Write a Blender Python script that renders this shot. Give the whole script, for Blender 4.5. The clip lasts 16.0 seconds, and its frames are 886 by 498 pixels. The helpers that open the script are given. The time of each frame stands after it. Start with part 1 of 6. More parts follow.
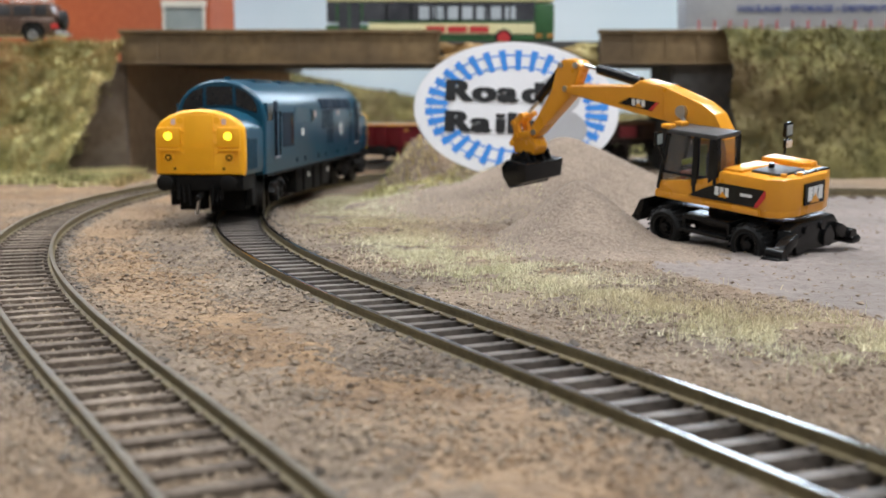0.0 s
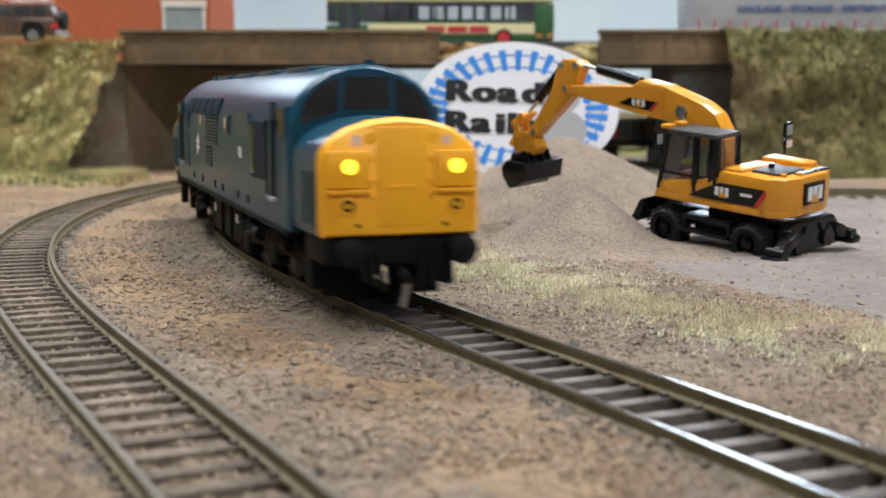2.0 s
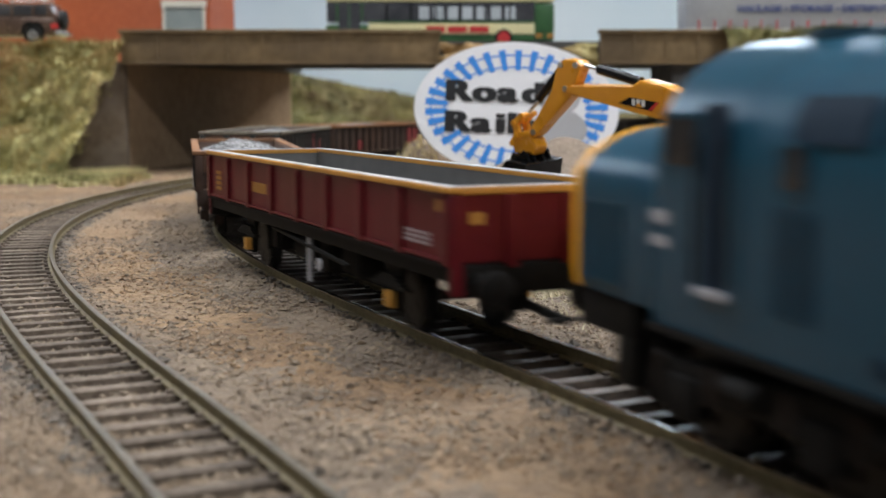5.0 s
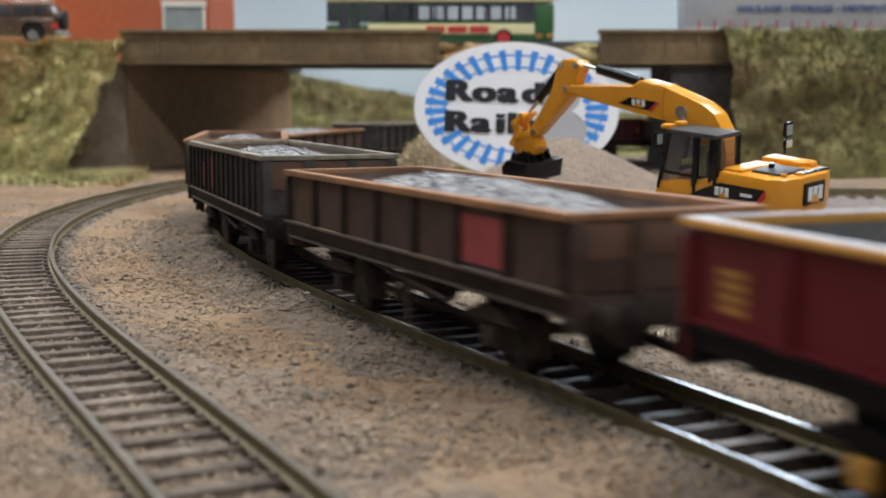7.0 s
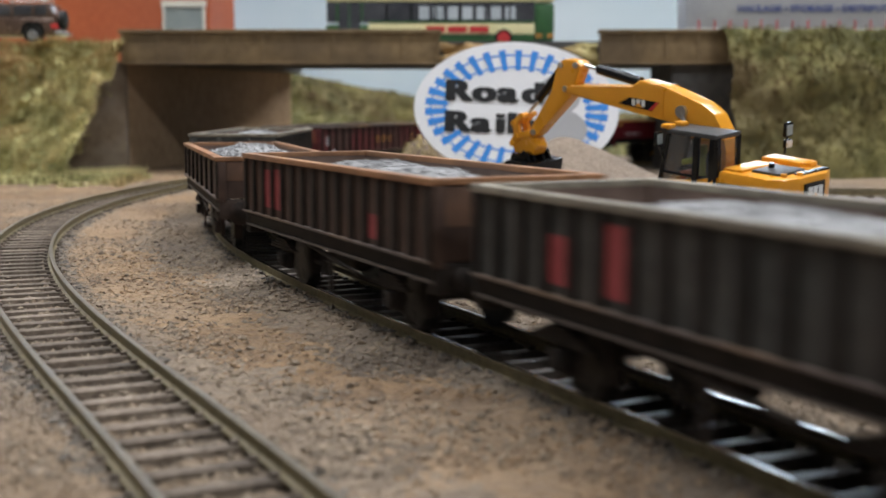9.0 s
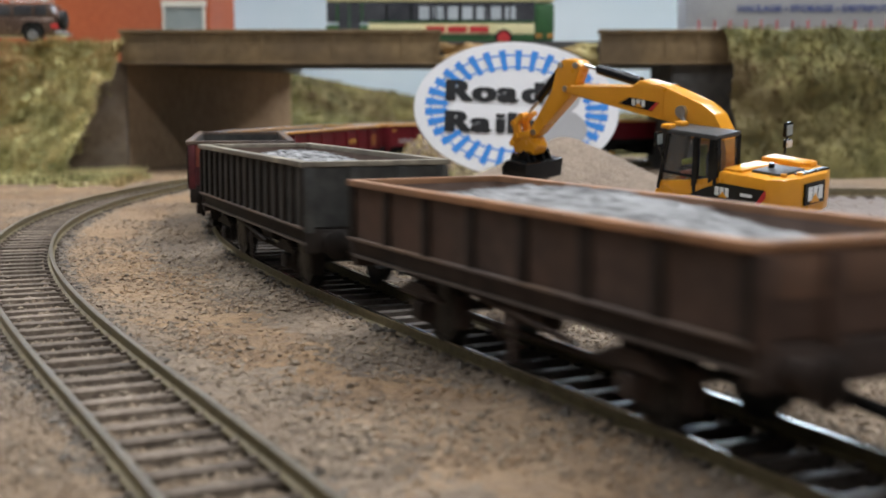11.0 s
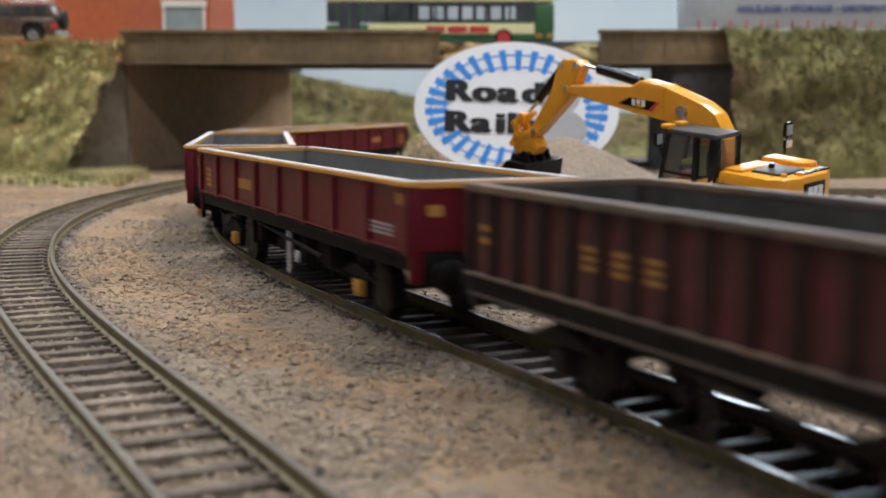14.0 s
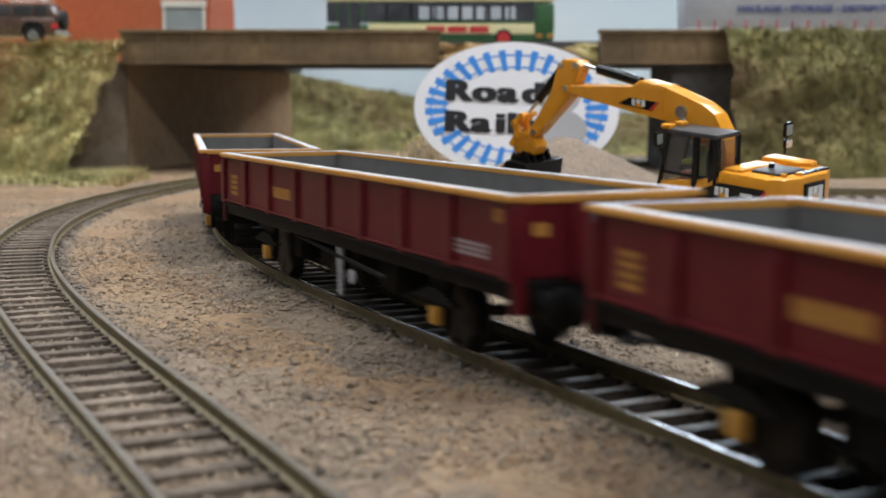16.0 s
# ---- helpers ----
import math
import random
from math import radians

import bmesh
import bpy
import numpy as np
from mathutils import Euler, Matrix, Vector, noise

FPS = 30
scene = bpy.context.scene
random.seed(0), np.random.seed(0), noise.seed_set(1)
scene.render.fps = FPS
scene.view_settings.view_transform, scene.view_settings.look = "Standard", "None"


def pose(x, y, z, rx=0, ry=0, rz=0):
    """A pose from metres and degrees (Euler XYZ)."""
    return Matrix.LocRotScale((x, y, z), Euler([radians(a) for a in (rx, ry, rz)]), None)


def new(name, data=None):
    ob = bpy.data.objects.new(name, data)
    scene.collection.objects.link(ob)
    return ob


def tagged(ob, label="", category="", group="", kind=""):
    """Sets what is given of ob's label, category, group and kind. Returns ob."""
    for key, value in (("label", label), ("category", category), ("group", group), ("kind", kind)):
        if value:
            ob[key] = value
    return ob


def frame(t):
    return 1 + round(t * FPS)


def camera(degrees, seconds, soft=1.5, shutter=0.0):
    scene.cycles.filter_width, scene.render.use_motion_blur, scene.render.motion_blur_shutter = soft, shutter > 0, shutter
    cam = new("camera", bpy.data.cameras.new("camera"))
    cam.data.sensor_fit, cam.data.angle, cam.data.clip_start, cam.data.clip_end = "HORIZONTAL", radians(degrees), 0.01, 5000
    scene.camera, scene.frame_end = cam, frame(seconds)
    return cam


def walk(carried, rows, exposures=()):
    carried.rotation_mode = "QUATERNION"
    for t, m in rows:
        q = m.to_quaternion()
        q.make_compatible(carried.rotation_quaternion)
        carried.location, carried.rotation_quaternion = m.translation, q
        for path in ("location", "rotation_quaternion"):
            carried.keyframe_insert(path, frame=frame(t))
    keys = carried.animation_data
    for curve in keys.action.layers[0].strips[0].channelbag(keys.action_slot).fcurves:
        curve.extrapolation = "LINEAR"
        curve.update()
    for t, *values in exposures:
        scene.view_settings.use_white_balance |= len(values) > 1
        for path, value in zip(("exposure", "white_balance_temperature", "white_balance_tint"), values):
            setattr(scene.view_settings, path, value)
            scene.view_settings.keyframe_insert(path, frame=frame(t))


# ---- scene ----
MM = 0.001

# ---- camera: stands still just above the baseboard ----
cam = camera(39.228, 16.0, soft=1.5, shutter=1.0)
STAND = pose(0, 0, 43.55 * MM, 90 - 6.863, 0, 0)
cam.data.dof.use_dof = True
cam.data.dof.focus_distance = 0.305
cam.data.dof.aperture_fstop = 28.0
walk(cam, [(0.0, STAND), (16.0, STAND)], exposures=[(0.0, 0.0), (1.8, 0.0), (3.2, -0.25), (16.0, -0.2)])

# ---- world and light: an exhibition hall lit from its ceiling ----
world = bpy.data.worlds.new("hall_world")
scene.world = world
world.use_nodes = True
world.node_tree.nodes["Background"].inputs[0].default_value = (0.75, 0.85, 1.0, 1)
world.node_tree.nodes["Background"].inputs[1].default_value = 0.02

LAMPS = [(-1.1, -1.9, 1.75, 11.0), (1.1, -1.9, 1.75, 42.0), (-0.64, 0.3, 1.75, 11.0), (0.64, 0.3, 1.75, 22.0), (-0.9, 1.2, 1.75, 27.0), (0.9, 1.2, 1.75, 29.0)]


def area_light(x, y, z, watts, sx=1.2, sy=0.3):
    data = bpy.data.lights.new("hall_tube_light", "AREA")
    data.shape, data.size, data.size_y, data.energy = "RECTANGLE", sx, sy, watts
    data.color = (0.90, 0.945, 1.0)
    ob = new("hall_tube_light", data)
    ob.matrix_world = pose(x, y, z)
    return ob


for lamp in LAMPS:
    area_light(lamp[0], lamp[1], lamp[2] - 0.03, lamp[3])


# ---- materials ----
def mat(name, dark, light, rough=0.6, metal=0.0, fine=900.0, coarse=70.0, bump=0.0, bump_d=0.0004, spread=0.5, stain=None, stain_amt=0.0, vary=0.0, coat=0.0, rough_var=0.12, island=0.0):
    """A procedural surface: fine grain and coarse patches between two colours, optional stains, bump."""
    m = bpy.data.materials.new(name)
    m.use_nodes = True
    nt = m.node_tree
    N, Lk = nt.nodes, nt.links
    p = N["Principled BSDF"]
    tc = N.new("ShaderNodeTexCoord")
    n1 = N.new("ShaderNodeTexNoise")
    n1.inputs["Scale"].default_value, n1.inputs["Detail"].default_value = fine, 4
    n2 = N.new("ShaderNodeTexNoise")
    n2.inputs["Scale"].default_value, n2.inputs["Detail"].default_value = coarse, 5
    Lk.new(tc.outputs["Object"], n1.inputs["Vector"])
    Lk.new(tc.outputs["Object"], n2.inputs["Vector"])
    add = N.new("ShaderNodeMath")
    add.operation = "MULTIPLY_ADD"
    add.inputs[1].default_value = spread
    Lk.new(n1.outputs["Fac"], add.inputs[0])
    mul = N.new("ShaderNodeMath")
    mul.operation = "MULTIPLY"
    mul.inputs[1].default_value = 1 - spread
    Lk.new(n2.outputs["Fac"], mul.inputs[0])
    Lk.new(mul.outputs[0], add.inputs[2])
    ramp = N.new("ShaderNodeValToRGB")
    ramp.color_ramp.elements[0].position, ramp.color_ramp.elements[1].position = 0.36, 0.64
    ramp.color_ramp.elements[0].color, ramp.color_ramp.elements[1].color = (*dark, 1), (*light, 1)
    Lk.new(add.outputs[0], ramp.inputs[0])
    col = ramp.outputs[0]
    if stain:
        n3 = N.new("ShaderNodeTexNoise")
        n3.inputs["Scale"].default_value, n3.inputs["Detail"].default_value = coarse * 0.45, 6
        shift = N.new("ShaderNodeVectorMath")
        shift.inputs[1].default_value = (3.1, 7.7, 1.9)
        Lk.new(tc.outputs["Object"], shift.inputs[0])
        Lk.new(shift.outputs[0], n3.inputs["Vector"])
        r3 = N.new("ShaderNodeMapRange")
        r3.inputs["From Min"].default_value, r3.inputs["From Max"].default_value = 0.45, 0.62
        r3.inputs["To Max"].default_value = stain_amt
        Lk.new(n3.outputs["Fac"], r3.inputs["Value"])
        mx = N.new("ShaderNodeMix")
        mx.data_type = "RGBA"
        Lk.new(r3.outputs[0], mx.inputs[0])
        Lk.new(col, mx.inputs[6])
        mx.inputs[7].default_value = (*stain, 1)
        col = mx.outputs[2]
    if vary or island:
        hsv = N.new("ShaderNodeHueSaturation")
        rr = N.new("ShaderNodeMapRange")
        amt = vary or island
        rr.inputs["To Min"].default_value, rr.inputs["To Max"].default_value = 1 - amt, 1 + amt
        if vary:
            src = N.new("ShaderNodeObjectInfo").outputs["Random"]
        else:
            src = N.new("ShaderNodeNewGeometry").outputs["Random Per Island"]
        Lk.new(src, rr.inputs["Value"])
        Lk.new(rr.outputs[0], hsv.inputs["Value"])
        Lk.new(col, hsv.inputs["Color"])
        col = hsv.outputs[0]
    Lk.new(col, p.inputs["Base Color"])
    rm = N.new("ShaderNodeMapRange")
    rm.inputs["To Min"].default_value, rm.inputs["To Max"].default_value = max(0.03, rough - rough_var), min(1, rough + rough_var)
    Lk.new(n2.outputs["Fac"], rm.inputs["Value"])
    Lk.new(rm.outputs[0], p.inputs["Roughness"])
    p.inputs["Metallic"].default_value = metal
    p.inputs["Coat Weight"].default_value = coat
    p.inputs["Coat Roughness"].default_value = 0.1
    if bump:
        b = N.new("ShaderNodeBump")
        b.inputs["Strength"].default_value, b.inputs["Distance"].default_value = bump, bump_d
        Lk.new(n1.outputs["Fac"], b.inputs["Height"])
        Lk.new(b.outputs[0], p.inputs["Normal"])
    return m


def matt(m, level):
    """Less mirror sheen, for sooty and dusty surfaces."""
    m.node_tree.nodes["Principled BSDF"].inputs["Specular IOR Level"].default_value = level
    return m


def glow(name, colour, power):
    m = mat(name, colour, colour, 0.3)
    p = m.node_tree.nodes["Principled BSDF"]
    p.inputs["Emission Color"].default_value = (*colour, 1)
    p.inputs["Emission Strength"].default_value = power
    return m


def glass(name, colour=(0.5, 0.5, 0.5), rough=0.05, alpha=0.35):
    m = mat(name, colour, colour, rough, rough_var=0.02)
    p = m.node_tree.nodes["Principled BSDF"]
    p.inputs["Alpha"].default_value = alpha
    p.inputs["IOR"].default_value = 1.5
    return m


M_GROUND = mat("sandy_ballast", (0.068, 0.047, 0.031), (0.208, 0.155, 0.107), 0.9, fine=420, coarse=26, bump=1.0, bump_d=0.002, spread=0.5, stain=(0.185, 0.12, 0.066), stain_amt=0.6)
M_OCHRESAND = mat("ochre_sand", (0.09, 0.052, 0.025), (0.24, 0.146, 0.072), 0.9, fine=420, coarse=30, bump=1.0, bump_d=0.002, spread=0.5, stain=(0.24, 0.17, 0.11), stain_amt=0.5)
M_OCHREGRAIN = mat("ochre_grain", (0.115, 0.067, 0.033), (0.27, 0.172, 0.09), 0.7, fine=300, coarse=26, spread=0.3, stain=(0.27, 0.20, 0.14), stain_amt=0.5, island=0.26)
# Ballast darkened for the shade in the gaps between sleepers.
M_TRACKBED = mat("gap_shade_ballast", (0.045, 0.034, 0.023), (0.175, 0.135, 0.092), 0.9, fine=520, coarse=50, bump=1.0, bump_d=0.002, spread=0.6)
M_GRAIN = mat("ballast_grain", (0.105, 0.073, 0.047), (0.25, 0.187, 0.128), 0.7, fine=300, coarse=26, spread=0.3, stain=(0.20, 0.13, 0.072), stain_amt=0.55, island=0.26)
M_CRUMB = mat("earth_crumb", (0.108, 0.078, 0.052), (0.225, 0.168, 0.114), 0.8, fine=400, coarse=40, spread=0.3, island=0.3)
M_SHOULDER = mat("dark_ballast_stone", (0.050, 0.040, 0.031), (0.15, 0.12, 0.09), 0.8, fine=500, coarse=60, spread=0.4, island=0.4)
M_YARD = mat("yard_dirt", (0.12, 0.096, 0.083), (0.20, 0.165, 0.148), 0.85, fine=320, coarse=28, bump=0.9, bump_d=0.0012, stain=(0.11, 0.09, 0.075), stain_amt=0.6)
M_SAND = mat("builders_sand", (0.105, 0.075, 0.052), (0.26, 0.20, 0.15), 0.95, fine=900, coarse=45, bump=1.0, bump_d=0.0007, spread=0.6)
M_SANDGRAIN = mat("sand_grain", (0.15, 0.11, 0.078), (0.29, 0.225, 0.17), 0.6, fine=500, coarse=40, spread=0.3, island=0.35)
M_SLEEPER = matt(mat("weathered_sleeper", (0.066, 0.051, 0.039), (0.185, 0.147, 0.115), 0.85, fine=700, coarse=120, bump=0.6, bump_d=0.0004, vary=0.28), 0.15)
# Darker than the outer sleepers; part of the train's shade is in it.
M_SLEEPER_D = matt(mat("dark_sleeper", (0.046, 0.039, 0.034), (0.148, 0.124, 0.106), 0.45, fine=700, coarse=120, bump=0.5, bump_d=0.0003, vary=0.28), 0.35)
M_RAILSIDE = mat("rusty_rail_web", (0.10, 0.077, 0.036), (0.19, 0.148, 0.074), 0.6, metal=0.1, fine=700, coarse=90, bump=0.3)
M_RAILTOP = mat("polished_rail_head", (0.55, 0.55, 0.55), (0.75, 0.75, 0.76), 0.11, metal=1.0, fine=500, coarse=60, rough_var=0.06)
M_RAILTOP_D = matt(mat("dull_rail_head", (0.07, 0.06, 0.045), (0.15, 0.128, 0.095), 0.5, metal=0.15, fine=500, coarse=60), 0.3)
M_GRASS = mat("static_grass", (0.47, 0.46, 0.27), (0.72, 0.67, 0.47), 0.8, fine=90, coarse=18, spread=0.3, stain=(0.46, 0.36, 0.22), stain_amt=0.7, island=0.12)
M_GRASS2 = mat("bank_grass", (0.17, 0.175, 0.042), (0.76, 0.68, 0.35), 0.85, fine=70, coarse=17, spread=0.35, stain=(0.38, 0.19, 0.08), stain_amt=0.75, island=0.24)
# Olive moss of the east bank; doubles as shaded grass on the hills.
M_GRASS3 = mat("olive_moss_and_hill_shade", (0.042, 0.043, 0.010), (0.25, 0.222, 0.07), 0.9, fine=70, coarse=17, spread=0.35, stain=(0.105, 0.06, 0.022), stain_amt=0.85, island=0.24)
M_BANK = mat("bank_earth", (0.13, 0.135, 0.042), (0.46, 0.41, 0.18), 0.95, fine=80, coarse=20, bump=0.8, bump_d=0.002, stain=(0.27, 0.15, 0.065), stain_amt=0.8)
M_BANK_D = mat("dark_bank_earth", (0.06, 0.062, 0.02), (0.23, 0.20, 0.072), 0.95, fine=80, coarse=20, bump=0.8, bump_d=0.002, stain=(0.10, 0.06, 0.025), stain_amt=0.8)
M_BLUE = matt(mat("rail_blue_paint", (0.002, 0.040, 0.074), (0.004, 0.054, 0.094), 0.3, fine=400, coarse=30, rough_var=0.05, stain=(0.006, 0.052, 0.076), stain_amt=0.5), 0.33)
M_ROOF = matt(mat("dusty_blue_roof", (0.007, 0.046, 0.078), (0.014, 0.064, 0.10), 0.32, fine=400, coarse=30), 0.5)
M_YELLOW = mat("warning_yellow_paint", (0.84, 0.38, 0.004), (0.90, 0.42, 0.007), 0.45, fine=300, coarse=30)
M_BLACK = matt(mat("underframe_black", (0.003, 0.003, 0.003), (0.009, 0.008, 0.007), 0.7, fine=400, coarse=60), 0.15)
M_DARKGLASS = mat("dark_cab_glass", (0.010, 0.009, 0.009), (0.028, 0.023, 0.020), 0.12, rough_var=0.05)
# Body blue with the shade of recesses put into the colour.
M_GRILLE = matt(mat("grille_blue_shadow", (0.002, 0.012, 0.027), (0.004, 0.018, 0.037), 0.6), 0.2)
M_WHITE = mat("white_marking", (0.62, 0.62, 0.6), (0.75, 0.75, 0.73), 0.5)
M_PINK = mat("warning_label", (0.7, 0.45, 0.4), (0.75, 0.55, 0.5), 0.5)
M_RED = mat("red_marking", (0.45, 0.02, 0.02), (0.55, 0.03, 0.03), 0.5)
M_LAMPGLOW = glow("lit_marker_lamp", (1.0, 0.90, 0.05), 1.9)
M_STEEL = mat("bright_steel", (0.45, 0.45, 0.45), (0.6, 0.6, 0.6), 0.3, metal=1.0)
M_MAROON = matt(mat("maroon_wagon_paint", (0.086, 0.0046, 0.009), (0.118, 0.007, 0.0125), 0.42, fine=300, coarse=40, stain=(0.07, 0.009, 0.010), stain_amt=0.45), 0.22)
M_MAROON_W = matt(mat("weathered_maroon", (0.038, 0.008, 0.009), (0.115, 0.017, 0.020), 0.55, fine=250, coarse=70, stain=(0.040, 0.026, 0.021), stain_amt=0.7), 0.3)
M_BROWN = matt(mat("rusty_brown_wagon", (0.032, 0.019, 0.014), (0.078, 0.047, 0.035), 0.65, fine=250, coarse=60, stain=(0.085, 0.038, 0.02), stain_amt=0.45), 0.3)
M_DARKW = matt(mat("sooty_grey_wagon", (0.021, 0.021, 0.0195), (0.068, 0.066, 0.060), 0.65, fine=250, coarse=70, stain=(0.042, 0.03, 0.023), stain_amt=0.5), 0.3)
M_RUST = mat("rust_orange_rim", (0.17, 0.075, 0.03), (0.34, 0.16, 0.07), 0.6, fine=300, coarse=60, stain=(0.09, 0.05, 0.03), stain_amt=0.5)
M_DUSTRIM = mat("dusty_rim", (0.13, 0.105, 0.08), (0.34, 0.30, 0.22), 0.65, fine=300, coarse=50, stain=(0.06, 0.045, 0.035), stain_amt=0.6)
M_WORNRIM = mat("worn_dusty_rim", (0.042, 0.030, 0.027), (0.115, 0.085, 0.070), 0.6, fine=300, coarse=60, stain=(0.26, 0.13, 0.03), stain_amt=0.3)
M_SOLEFOOT = mat("pale_solebar_edge", (0.045, 0.033, 0.028), (0.10, 0.078, 0.065), 0.65, fine=300, coarse=60)
M_FADED = mat("faded_white_print", (0.22, 0.16, 0.17), (0.34, 0.27, 0.28), 0.6)
M_INBROWN = mat("rusty_wagon_inside", (0.075, 0.045, 0.033), (0.16, 0.105, 0.08), 0.8, fine=250, coarse=50)
M_INGREY = mat("grey_wagon_inside", (0.09, 0.09, 0.088), (0.135, 0.133, 0.13), 0.6, fine=250, coarse=40)
M_RIMYEL = mat("ochre_rim", (0.50, 0.22, 0.03), (0.60, 0.29, 0.05), 0.5, fine=250, coarse=60, stain=(0.4, 0.2, 0.05), stain_amt=0.5)
M_RIMGREY = mat("pale_rim_top", (0.38, 0.38, 0.40), (0.5, 0.5, 0.52), 0.5)
M_RUSTEND = mat("rust_red_end", (0.15, 0.029, 0.017), (0.25, 0.058, 0.028), 0.7, fine=250, coarse=80, stain=(0.06, 0.03, 0.02), stain_amt=0.5)
M_BROWNEND = mat("brown_rust_end", (0.06, 0.030, 0.018), (0.125, 0.062, 0.034), 0.7, fine=250, coarse=80, stain=(0.05, 0.03, 0.02), stain_amt=0.5)
M_OCHREBOX = mat("ochre_axlebox", (0.50, 0.24, 0.03), (0.62, 0.32, 0.06), 0.5, fine=250, coarse=90, stain=(0.2, 0.1, 0.03), stain_amt=0.4)
M_REDPANEL = mat("faded_red_patch", (0.21, 0.022, 0.026), (0.30, 0.05, 0.05), 0.65, fine=250, coarse=90)
M_LETTER = mat("ochre_lettering", (0.33, 0.15, 0.025), (0.42, 0.20, 0.04), 0.55)
M_LOAD = mat("limestone_load", (0.16, 0.155, 0.155), (0.34, 0.335, 0.335), 0.9, fine=420, coarse=90, bump=1.0, bump_d=0.001)
M_STONE = mat("limestone_chip", (0.13, 0.127, 0.127), (0.29, 0.285, 0.285), 0.9, fine=300, coarse=90, island=0.4)
M_UNDER = matt(mat("grimy_underframe", (0.007, 0.0055, 0.0045), (0.026, 0.019, 0.015), 0.75, fine=300, coarse=80), 0.2)
M_UNDER_R = matt(mat("rusty_underframe", (0.016, 0.011, 0.009), (0.055, 0.037, 0.029), 0.75, fine=300, coarse=80), 0.2)
M_WHEEL = mat("wheel_steel", (0.010, 0.009, 0.008), (0.03, 0.026, 0.022), 0.5, metal=0.4)
M_CATYEL = mat("machine_yellow_paint", (0.62, 0.255, 0.014), (0.68, 0.29, 0.02), 0.28, fine=300, coarse=60, rough_var=0.06, coat=0.12)
M_GLOSSBLK = matt(mat("gloss_black_plastic", (0.004, 0.004, 0.004), (0.009, 0.009, 0.009), 0.22, fine=300, coarse=60), 0.28)
M_CABROOF = mat("worn_dark_roof", (0.02, 0.02, 0.02), (0.06, 0.06, 0.062), 0.45, fine=300, coarse=120)
M_TYRE = matt(mat("tyre_rubber", (0.006, 0.006, 0.006), (0.013, 0.013, 0.013), 0.6, fine=600, coarse=90, bump=0.3), 0.25)
M_CABGLASS = glass("clear_cab_glass", (0.10, 0.10, 0.10), 0.04, 0.34)
M_HIVIS = mat("high_vis_plastic", (0.6, 0.7, 0.05), (0.66, 0.75, 0.08), 0.5)
M_ORANGE = mat("orange_plastic", (0.6, 0.1, 0.04), (0.65, 0.14, 0.05), 0.5)
M_SIGN = mat("white_sign_board", (0.80, 0.80, 0.83), (0.86, 0.86, 0.88), 0.4)
M_SIGNEDGE = mat("sign_edge", (0.5, 0.5, 0.52), (0.6, 0.6, 0.62), 0.5)
M_SIGNBLUE = mat("sign_blue_print", (0.035, 0.24, 0.70), (0.045, 0.27, 0.75), 0.4)
M_SIGNBLACK = mat("sign_black_print", (0.008, 0.008, 0.009), (0.012, 0.012, 0.014), 0.4)
M_SIGNGREY = mat("sign_grey_print", (0.40, 0.40, 0.41), (0.44, 0.44, 0.45), 0.4)
M_CONC = mat("stained_concrete", (0.22, 0.138, 0.075), (0.34, 0.23, 0.135), 0.85, fine=160, coarse=22, bump=0.4, bump_d=0.001, stain=(0.32, 0.24, 0.16), stain_amt=0.4)
M_GIRDER = mat("rusty_bridge_girder", (0.125, 0.082, 0.037), (0.225, 0.152, 0.074), 0.8, fine=160, coarse=30, bump=0.3, stain=(0.10, 0.07, 0.042), stain_amt=0.5)
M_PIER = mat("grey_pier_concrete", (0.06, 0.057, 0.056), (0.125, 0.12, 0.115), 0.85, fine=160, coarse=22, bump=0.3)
M_WING = mat("wing_wall_concrete", (0.105, 0.072, 0.042), (0.19, 0.14, 0.092), 0.85, fine=160, coarse=30, bump=0.3, stain=(0.24, 0.20, 0.165), stain_amt=0.6)
M_ROAD = mat("model_tarmac", (0.045, 0.045, 0.047), (0.08, 0.08, 0.082), 0.85, fine=600, coarse=40, bump=0.3)
M_BRICK = mat("orange_brick_sheet", (0.36, 0.075, 0.025), (0.46, 0.11, 0.04), 0.8, fine=200, coarse=18, stain=(0.42, 0.12, 0.06), stain_amt=0.4)
M_FRAME = mat("cream_window_surround", (0.6, 0.56, 0.5), (0.7, 0.66, 0.6), 0.6)
M_PANE = mat("grey_window_pane", (0.22, 0.25, 0.25), (0.30, 0.33, 0.33), 0.25)
M_SKY = mat("painted_sky_board", (0.46, 0.58, 0.66), (0.62, 0.70, 0.76), 0.9, fine=12, coarse=2.4, spread=0.2, stain=(0.72, 0.77, 0.81), stain_amt=0.6)
M_CREAM = mat("cream_bus_paint", (0.70, 0.62, 0.33), (0.76, 0.68, 0.38), 0.35)
M_GREEN = mat("dark_green_bus_paint", (0.02, 0.075, 0.02), (0.03, 0.1, 0.03), 0.35)
M_BUSGLASS = mat("bus_window_glass", (0.025, 0.025, 0.03), (0.07, 0.07, 0.075), 0.12)
# Pale colour standing for light seen through the bus.
M_BUSLIT = mat("bus_see_through_light", (0.35, 0.38, 0.4), (0.5, 0.53, 0.55), 0.3)
M_CAR = mat("bronze_car_paint", (0.085, 0.05, 0.035), (0.12, 0.075, 0.055), 0.28, metal=0.3, coat=0.4)
M_TRAILER = mat("grey_trailer_side", (0.29, 0.29, 0.315), (0.35, 0.35, 0.375), 0.5)
M_NAVY = mat("navy_lettering", (0.05, 0.07, 0.2), (0.06, 0.08, 0.23), 0.5)
M_HALL = mat("hall_paint", (0.26, 0.26, 0.26), (0.32, 0.32, 0.31), 0.9, fine=20, coarse=2)
